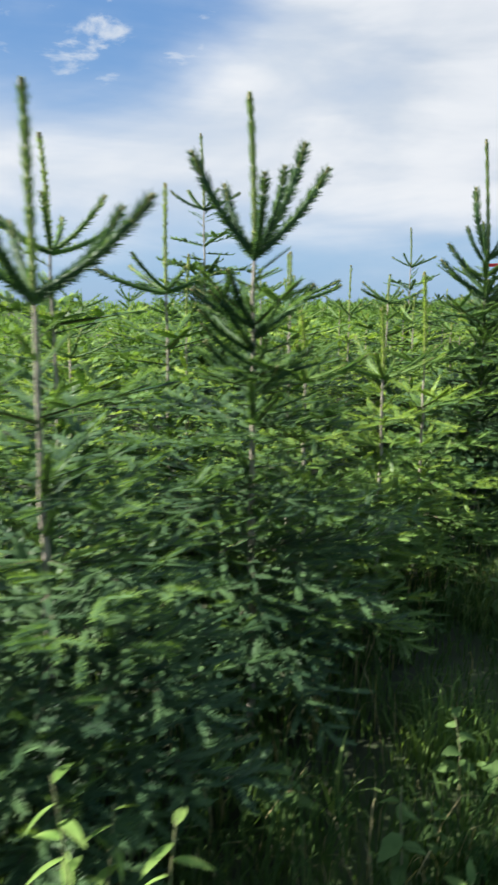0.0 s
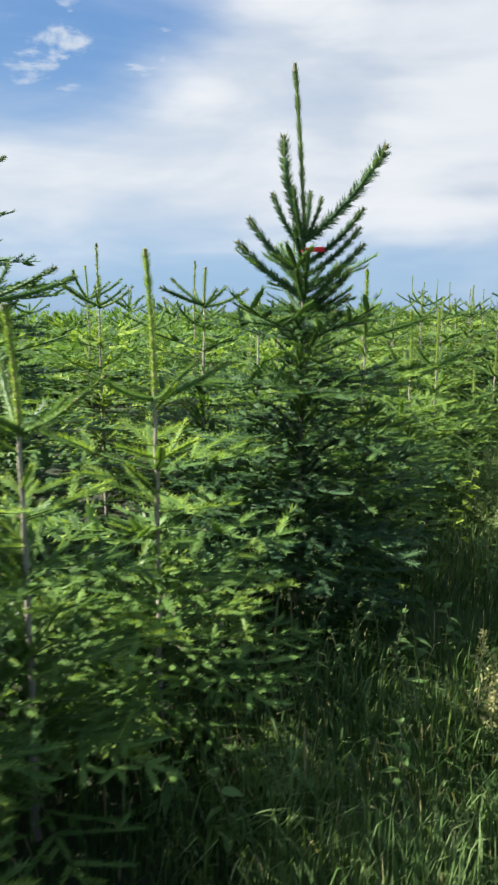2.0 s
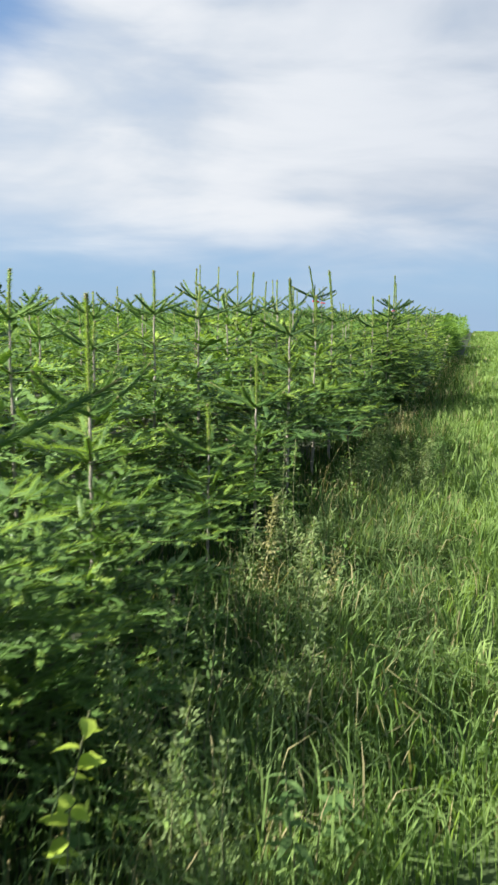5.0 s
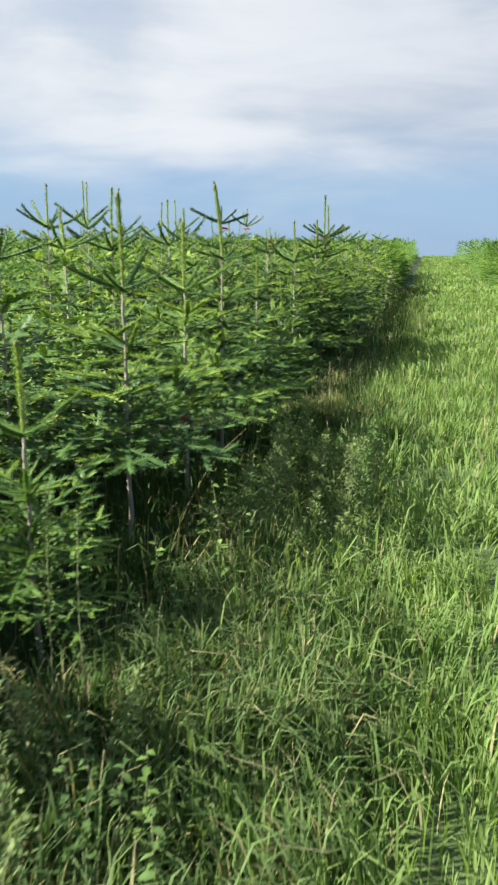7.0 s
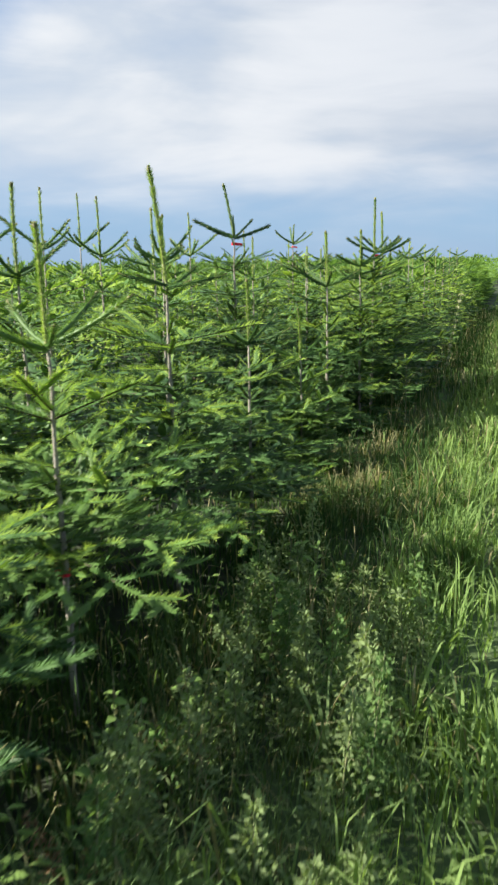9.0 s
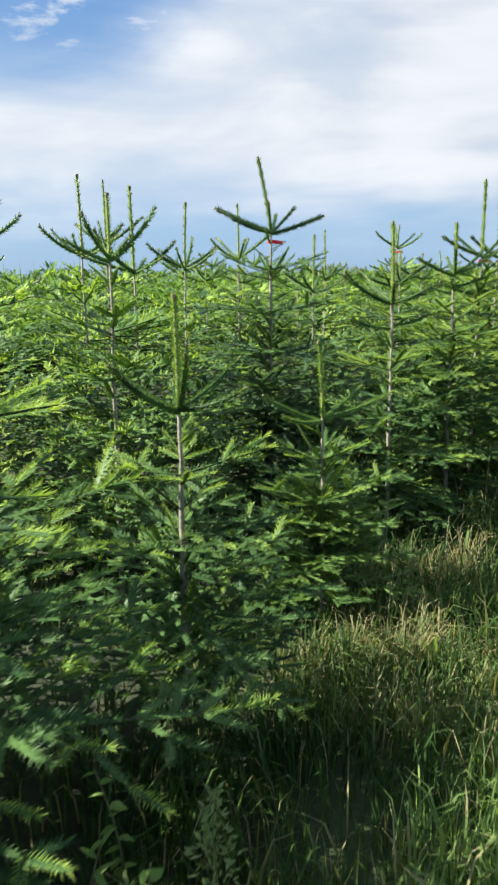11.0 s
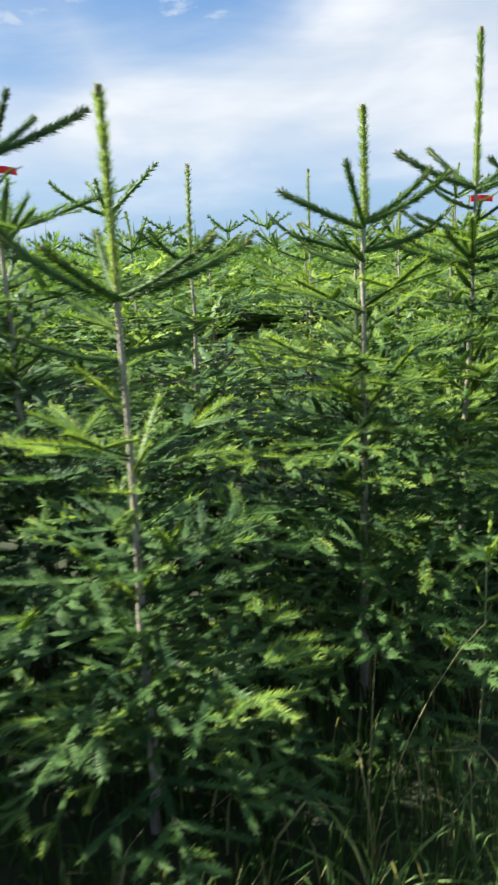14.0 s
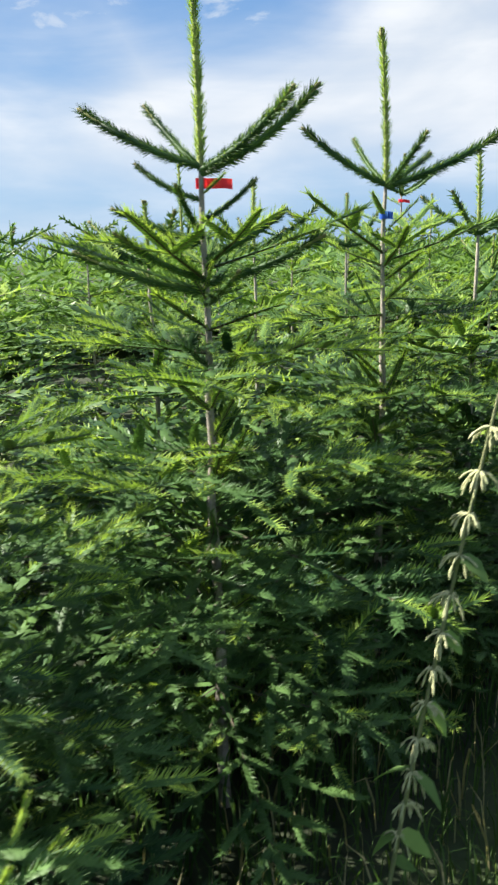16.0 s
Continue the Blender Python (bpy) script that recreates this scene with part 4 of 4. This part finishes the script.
def seedy_weed(x, y, h, seed, material, plumes=60, lean=0.08, heading=0.0, spread=0.05, start=0.45, label="", leaf=0.03):
    """A tall herb with small leaves or seed clusters along its upper stem."""
    rng = np.random.default_rng(seed)
    root = new("weed_plant")
    root.matrix_basis = pose(x, y, 0)
    line = stem_line(h, lean, heading, rng)
    heap = Heap()
    tube(heap, line, np.linspace(0.004, 0.0015, len(line)), 4, 0)
    part("stem", heap.mesh("stem", [STEM]), root)
    s = rng.uniform(start, 1.0, plumes)
    c = np.stack([np.interp(s, np.linspace(0, 1, len(line)), line[:, a]) for a in range(3)], 1)
    d = unit(rng.normal(0, 1, (plumes, 3)) + [0, 0, 0.35])
    c = c + d * (spread * rng.random(plumes) * (1.1 - s))[:, None]
    side = unit(np.cross(d, rng.normal(0, 1, (plumes, 3))))
    g = leaf * rng.uniform(0.5, 1.2, plumes)[:, None]
    v = np.stack([c, c + d * g * 0.5 + side * g * 0.19, c + d * g, c + d * g * 0.5 - side * g * 0.19], 1).reshape(-1, 3)
    base = np.arange(plumes)[:, None] * 4
    part("foliage", mesh_of("foliage", v, np.concatenate([base + [0, 1, 2], base + [0, 2, 3]]), [material]), root)
    return tagged(root, label or "tall herb with small leaves among the verge grass", "weed", "weeds of the verge")


def lush_tuft(x, y, n, h, seed):
    """A tuft of fresh upright grass."""
    rng = np.random.default_rng(seed)
    heap = Heap()
    heap.add(*blades(rng.normal(0, 0.045, n), rng.normal(0, 0.045, n), rng.uniform(0.6, 1.0, n) * h, rng.uniform(0.005, 0.009, n), rng.uniform(0.2, 0.9, n), np.zeros(n, int), rng))
    ob = new("grass_tuft", heap.mesh("grass_tuft", [GRASS]))
    ob.matrix_basis = pose(x, y, 0)
    return tagged(ob, "fresh yellow-green grass tuft in a patch of sun", "grass tuft", "lush tufts")


wrng = np.random.default_rng(77)
# beside the start
for dx, dy, h in ((0, 0, 0.85), (0.10, 0.06, 0.72), (-0.08, 0.10, 0.66), (0.05, -0.12, 0.60)):
    leafy_weed(-1.0 + dx, 0.88 + dy, h, int(wrng.integers(1e6)), LEAF_DOCK if h > 0.65 else LEAF_LONG, 16, 0.12, wrng.uniform(0, 6), 1.0,
               "pale green leafy weed growing under the firs")
leafy_weed(-0.52, 2.49, 0.34, 301, LEAF_PALE, 9, 0.2, 0.5, 1.2, "yellow-green broad-leaved weed in a grass tuft")
# on the verge by the tall dark fir
for x, y, h in ((-0.40, 4.98, 0.54), (-0.34, 5.06, 0.40), (-0.31, 4.94, 0.36)):
    seedy_weed(x, y, h, int(wrng.integers(1e6)), SEEDHEAD, 240, 0.06, wrng.uniform(0, 6), 0.09, 0.35, "upright weed with beige seed clusters in the grass", 0.022)
for k in range(7):
    leafy_weed(-1.02 + wrng.normal(0, 0.10), 5.38 + wrng.normal(0, 0.16), wrng.uniform(0.35, 0.75), int(wrng.integers(1e6)),
               LEAF_PALE if k in (1, 4) else LEAF_BROAD, 12, 0.3, wrng.uniform(0, 6), 0.6, "trailing bramble-like weed under a dark fir")
leafy_weed(-1.04, 7.46, 0.70, 311, LEAF_SUNNY, 12, 0.12, 0.2, 1.0, "bright yellow-green broad-leaved weed beside a fir")
for k in range(6):
    seedy_weed(-0.95 + wrng.normal(0, 0.12), 8.25 + wrng.normal(0, 0.28), wrng.uniform(0.5, 0.85), int(wrng.integers(1e6)), WEED, 80, 0.12, wrng.uniform(0, 6), 0.09, 0.25)
for k in range(16):
    seedy_weed(wrng.uniform(-1.12, -0.62), wrng.uniform(7.4, 8.9), wrng.uniform(0.40, 0.75), int(wrng.integers(1e6)), MUGWORT if k % 3 else GRASS_PALE, 320, 0.15, wrng.uniform(0, 6), 0.14, 0.15,
               "bushy grey-green mugwort-like herb on the verge", 0.028)
for x, y, h in ((-0.82, 2.46, 0.36), (-0.74, 2.58, 0.42), (-0.66, 2.50, 0.34), (-0.62, 2.64, 0.38)):
    lush_tuft(x, y, 46, h, int(wrng.integers(1e6)))
seedy_weed(-1.20, 10.45, 1.05, 318, GRASS_PALE, 260, 0.06, 1.2, 0.10, 0.45, "tall grey-green flowering stalk above the verge", 0.02)
seedy_weed(-1.14, 10.60, 0.92, 319, WEED, 90, 0.06, 2.0, 0.10, 0.4)
for k in range(26):
    leafy_weed(wrng.uniform(-1.25, -0.45), wrng.uniform(1.4, 8.4), wrng.uniform(0.18, 0.42), int(wrng.integers(1e6)), LEAF_BROAD if k % 3 else LEAF_LONG, 11, 0.2,
               wrng.uniform(0, 6), wrng.uniform(0.8, 1.3), "dark green broad-leaved weed in the shade of firs")
# nettles and herbs of the wide verge
for k in range(10):
    leafy_weed(-0.95 + wrng.normal(0, 0.14), 10.05 + wrng.normal(0, 0.16), wrng.uniform(0.32, 0.52), int(wrng.integers(1e6)), LEAF_BROAD, 20, 0.08, wrng.uniform(0, 6), 0.58,
               "grey-green nettle-like weed in the verge")
for x, y, h in ((-0.93, 11.7, 0.72), (-0.75, 10.1, 0.46), (-1.0, 11.2, 0.45), (-0.82, 11.95, 0.5)):
    leafy_weed(x, y, h, int(wrng.integers(1e6)), LEAF_PALE, 14, 0.08, wrng.uniform(0, 6), 0.6, "light green broad-leaved weed in tall grass")
for k in range(52):
    y = wrng.uniform(11.9, 14.5)
    seedy_weed(wrng.uniform(-1.15, -0.3), y, wrng.uniform(0.32, 0.60), int(wrng.integers(1e6)), MUGWORT if k % 4 else WEED, 440, 0.12, wrng.uniform(0, 6), 0.15, 0.12,
               "bushy pale green herb among the verge grass", 0.028)
for x, y, h in ((-1.06, 12.28, 0.42), (-1.10, 12.18, 0.36), (-1.0, 12.2, 0.34)):
    seedy_weed(x, y, h, int(wrng.integers(1e6)), DEAD_LEAF, 160, 0.2, wrng.uniform(0, 6), 0.10, 0.3, "dry brown withered weed under a fir", 0.018)
for k in range(14):
    leafy_weed(wrng.uniform(-1.35, -0.75), wrng.uniform(11.6, 13.9), wrng.uniform(0.25, 0.50), int(wrng.integers(1e6)), LEAF_PALE if k % 3 else LEAF_DOCK, 11, 0.15,
               wrng.uniform(0, 6), wrng.uniform(0.6, 0.95), "pale leafy weed in the dark under the firs")
# sunlit herbs between the tall fir and the wide verge
vrng = np.random.default_rng(88)
for k in range(12):
    seedy_weed(vrng.uniform(-1.2, -0.72), vrng.uniform(9.0, 10.7), vrng.uniform(0.45, 0.78), int(vrng.integers(1e6)), SEEDHEAD if k % 4 == 0 else MUGWORT, 340, 0.14, vrng.uniform(0, 6), 0.13, 0.18,
               "olive bushy herb standing in tall verge grass", 0.026)
for x, y, h in ((-0.43, 7.62, 0.52), (-0.34, 7.80, 0.40)):
    leafy_weed(x, y, h, int(vrng.integers(1e6)), LEAF_LONG, 26, 0.06, vrng.uniform(0, 6), 0.9, "upright willowherb-like weed with narrow leaves")
for k in range(8):
    leafy_weed(vrng.uniform(-0.85, -0.35), vrng.uniform(7.0, 8.0), vrng.uniform(0.22, 0.38), int(vrng.integers(1e6)), LEAF_DOCK if k % 2 else LEAF_PALE, 10, 0.2,
               vrng.uniform(0, 6), vrng.uniform(0.5, 0.8), "pale leafy weed low in the verge grass")
for k in range(9):
    leafy_weed(vrng.uniform(-1.25, -0.9), vrng.uniform(13.7, 14.6), vrng.uniform(0.30, 0.52), int(vrng.integers(1e6)), LEAF_PALE if k % 3 else LEAF_DOCK, 12, 0.15,
               vrng.uniform(0, 6), vrng.uniform(0.55, 0.85), "pale leafy weed at the foot of firs")
# by the last firs
for k in range(6):
    seedy_weed(wrng.uniform(-1.15, -0.85), wrng.uniform(16.0, 17.0), wrng.uniform(0.3, 0.55), int(wrng.integers(1e6)), STRAW, 30, 0.35, wrng.uniform(0, 6), 0.05, 0.5,
               "dry straw-coloured stalk leaning out of the grass", 0.014)


def fir_seedling(x, y, h, seed):
    """A thin young shoot whose needle tuft is coloured lighter, as sun would make it."""
    rng = np.random.default_rng(seed)
    root = new("fir_seedling")
    root.matrix_basis = pose(x, y, 0)
    heap = Heap()
    tube(heap, [(0, 0, -0.02), (0.006, 0.002, h * 0.5), (0, 0, h)], [0.005, 0.004, 0.003], 5, 0)
    part("stem", heap.mesh("stem", [STEM]), root)
    young = [NEEDLE_SUNLIT, NEEDLE_SUNLIT, TWIG, SHOOT, BUD]
    for k in range(7):
        me = piece_mesh(("top", 0, k % 3), top_piece(0, k % 3), young, "young")
        part("branch", me, root, branch_pose(h - 0.02 * (k // 4), k * 1.9, rng.uniform(15, 65), rng.uniform(0.28, 0.42)))
    for k in range(5):
        me = piece_mesh(("top", 0, k % 3), top_piece(0, k % 3), young, "young")
        part("branch", me, root, branch_pose(h * rng.uniform(0.45, 0.85), k * 2.4, rng.uniform(0, 30), rng.uniform(0.18, 0.3)))
    return tagged(root, "light green fir seedling, its needle tuft coloured as if sunlit", "tree")


fir_seedling(-0.99, 18.42, 0.74, 341)


def nettle(x, y, h, lean, seed):
    """A tall nettle: paired toothed leaves on the stem and strings of flowers hanging from the upper nodes."""
    rng = np.random.default_rng(seed)
    root = new("nettle")
    root.matrix_basis = pose(x, y, 0)
    s = np.linspace(0, 1, 9)
    line = np.stack([lean[0] * s ** 1.4, lean[1] * s ** 1.4, h * s - 0.02], 1)
    heap = Heap()
    tube(heap, line, np.linspace(0.0055, 0.0022, 9), 5, 0)
    part("stem", heap.mesh("stem", [STEM]), root)
    nodes = 18
    for k in range(nodes):
        at = 0.20 + 0.79 * (k + 0.5) / nodes
        p = np.array([np.interp(at, s, line[:, a]) for a in range(3)])
        for side in (0, 180):
            if rng.random() < (0.12 if at < 0.5 else 0.5):
                continue
            g = (0.95 - 0.5 * at) * rng.uniform(0.85, 1.25)
            turn = (k % 2) * 90 + side + rng.uniform(-25, 25)
            leaf = LEAF_NETTLE if rng.random() < 0.75 else LEAF_PALE
            part("leaf", leaf, root, pose(*p, rng.uniform(-20, 20), rng.uniform(5, 40), turn) @ Matrix.Diagonal((g, g, g, 1)))
        if at < 0.48:
            continue
        for j in range(14):
            a, drop, out = rng.uniform(0, 6.28), rng.uniform(0.012, 0.034), rng.uniform(0.010, 0.032)
            q = np.linspace(0, 1, 5)
            string = p + np.stack([np.cos(a) * out * q ** 0.6, np.sin(a) * out * q ** 0.6, -drop * q ** 1.5], 1)
            beads = Heap()
            tube(beads, string, [0.0008, 0.0021, 0.0011, 0.0023, 0.0009], 5, 0)
            part("flower_string", beads.mesh("flower_string", [NETTLE_FLOWER]), root)
    return tagged(root, "tall flowering nettle with hanging pale flower strings", "weed", "weeds of the verge")


nettle(-0.71, 18.94, 1.45, (0.19, 0.03), 342)


# ---- bare stalks and twigs ----
def bare_stalk(points, r, label, material):
    heap = Heap()
    tube(heap, points, np.linspace(r, r * 0.4, len(points)), 4, 0)
    return tagged(new("dry_stalk", heap.mesh("dry_stalk", [material])), label, "stalk", "dry stalks")


def arc(x, y, h, dx, dy, n=7, droop=0.2):
    s = np.linspace(0, 1, n)
    return np.stack([x + dx * s ** 1.5, y + dy * s ** 1.5, -0.02 + h * (s - droop * s ** 3)], 1)


for x, y, h, dx, dy in ((-1.27, 11.76, 1.15, 0.42, 0.09), (-1.05, 17.86, 0.86, 0.02, 0.0), (-1.05, 17.86, 0.88, 0.18, 0.28), (-1.15, 2.55, 0.75, 0.12, 0.14),
                        (-0.9, 2.3, 0.55, -0.15, 0.1), (-0.62, 16.8, 0.55, 0.2, 0.2), (-0.35, 12.2, 0.45, 0.25, -0.3), (-1.2, 18.1, 0.5, 0.1, -0.1),
                        (-0.78, 12.42, 0.62, 0.04, 0.06), (-0.95, 12.9, 0.7, 0.10, -0.05), (-1.1, 13.4, 0.75, -0.08, 0.1), (-0.6, 13.0, 0.55, 0.15, 0.1), (-1.3, 9.9, 0.8, 0.22, 0.2),
                        (-1.25, 10.3, 0.55, -0.1, 0.12), (-0.55, 16.3, 0.5, -0.12, 0.1), (-0.85, 17.5, 0.5, 0.14, 0.08)):
    bare_stalk(arc(x, y, h, dx, dy), 0.0024, "dry bleached stalk rising from the grass", STRAW)


def broad_blades(seed):
    """Coarse grass tufts with wide arching leaves, one thing each."""
    rng = np.random.default_rng(seed)
    for k in range(34):
        x, y = rng.uniform(-0.75, 0.25), rng.uniform(8.6, 13.8)
        if k < 4:
            x, y = 0.02 + 0.07 * k, 12.62 + 0.09 * k
        if k >= 24:
            x, y = rng.uniform(-1.15, -0.55), rng.uniform(2.0, 9.0) if k < 29 else rng.uniform(15.5, 18.4)
        heap = Heap()
        for b in range(int(rng.integers(5, 9))):
            a, h, reach = rng.uniform(0, 6.28), rng.uniform(0.22, 0.42), rng.uniform(0.10, 0.32)
            s = np.linspace(0, 1, 6)
            line = np.stack([np.cos(a) * reach * s ** 1.6, np.sin(a) * reach * s ** 1.6, h * (s - 0.35 * s ** 3) * 1.3 - 0.02], 1)
            w = rng.uniform(0.005, 0.009) * (1 - s ** 2.5)
            side = np.array([-math.sin(a), math.cos(a), 0])
            v = np.concatenate([line + side * w[:, None], line - side * w[:, None]])
            i = np.arange(5)
            heap.add(v, np.concatenate([np.stack([i, i + 1, i + 7], 1), np.stack([i, i + 7, i + 6], 1)]), 0)
        ob = new("grass_tuft", heap.mesh("grass_tuft", [GRASS if k % 3 else GRASS_PALE]))
        ob.matrix_basis = pose(x, y, 0)
        tagged(ob, "coarse grass tuft with wide arching blades", "grass tuft", "coarse tufts")


broad_blades(55)


def straw_tuft(x, y, n, h, seed):
    """A tussock of bleached, bent grass."""
    rng = np.random.default_rng(seed)
    heap = Heap()
    heap.add(*blades(rng.normal(0, 0.05, n), rng.normal(0, 0.05, n), rng.uniform(0.4, 1.0, n) * h, rng.uniform(0.003, 0.006, n), rng.uniform(0.3, 1.1, n), np.zeros(n, int), rng))
    ob = new("grass_tuft", heap.mesh("grass_tuft", [STRAW]))
    ob.matrix_basis = pose(x, y, 0)
    return tagged(ob, "bleached straw tussock at the foot of a fir", "grass tuft", "straw tussocks")


for k, (x, y, h) in enumerate(((-1.30, 15.82, 0.36), (-1.02, 16.15, 0.42), (-0.93, 16.32, 0.34), (-1.15, 16.02, 0.38), (-1.16, 17.0, 0.40), (-1.0, 17.22, 0.46), (-1.08, 18.78, 0.24),
                               (-1.25, 10.55, 0.36), (-1.05, 12.9, 0.34), (-0.85, 15.7, 0.36))):
    straw_tuft(x, y, 90, h, 700 + k)
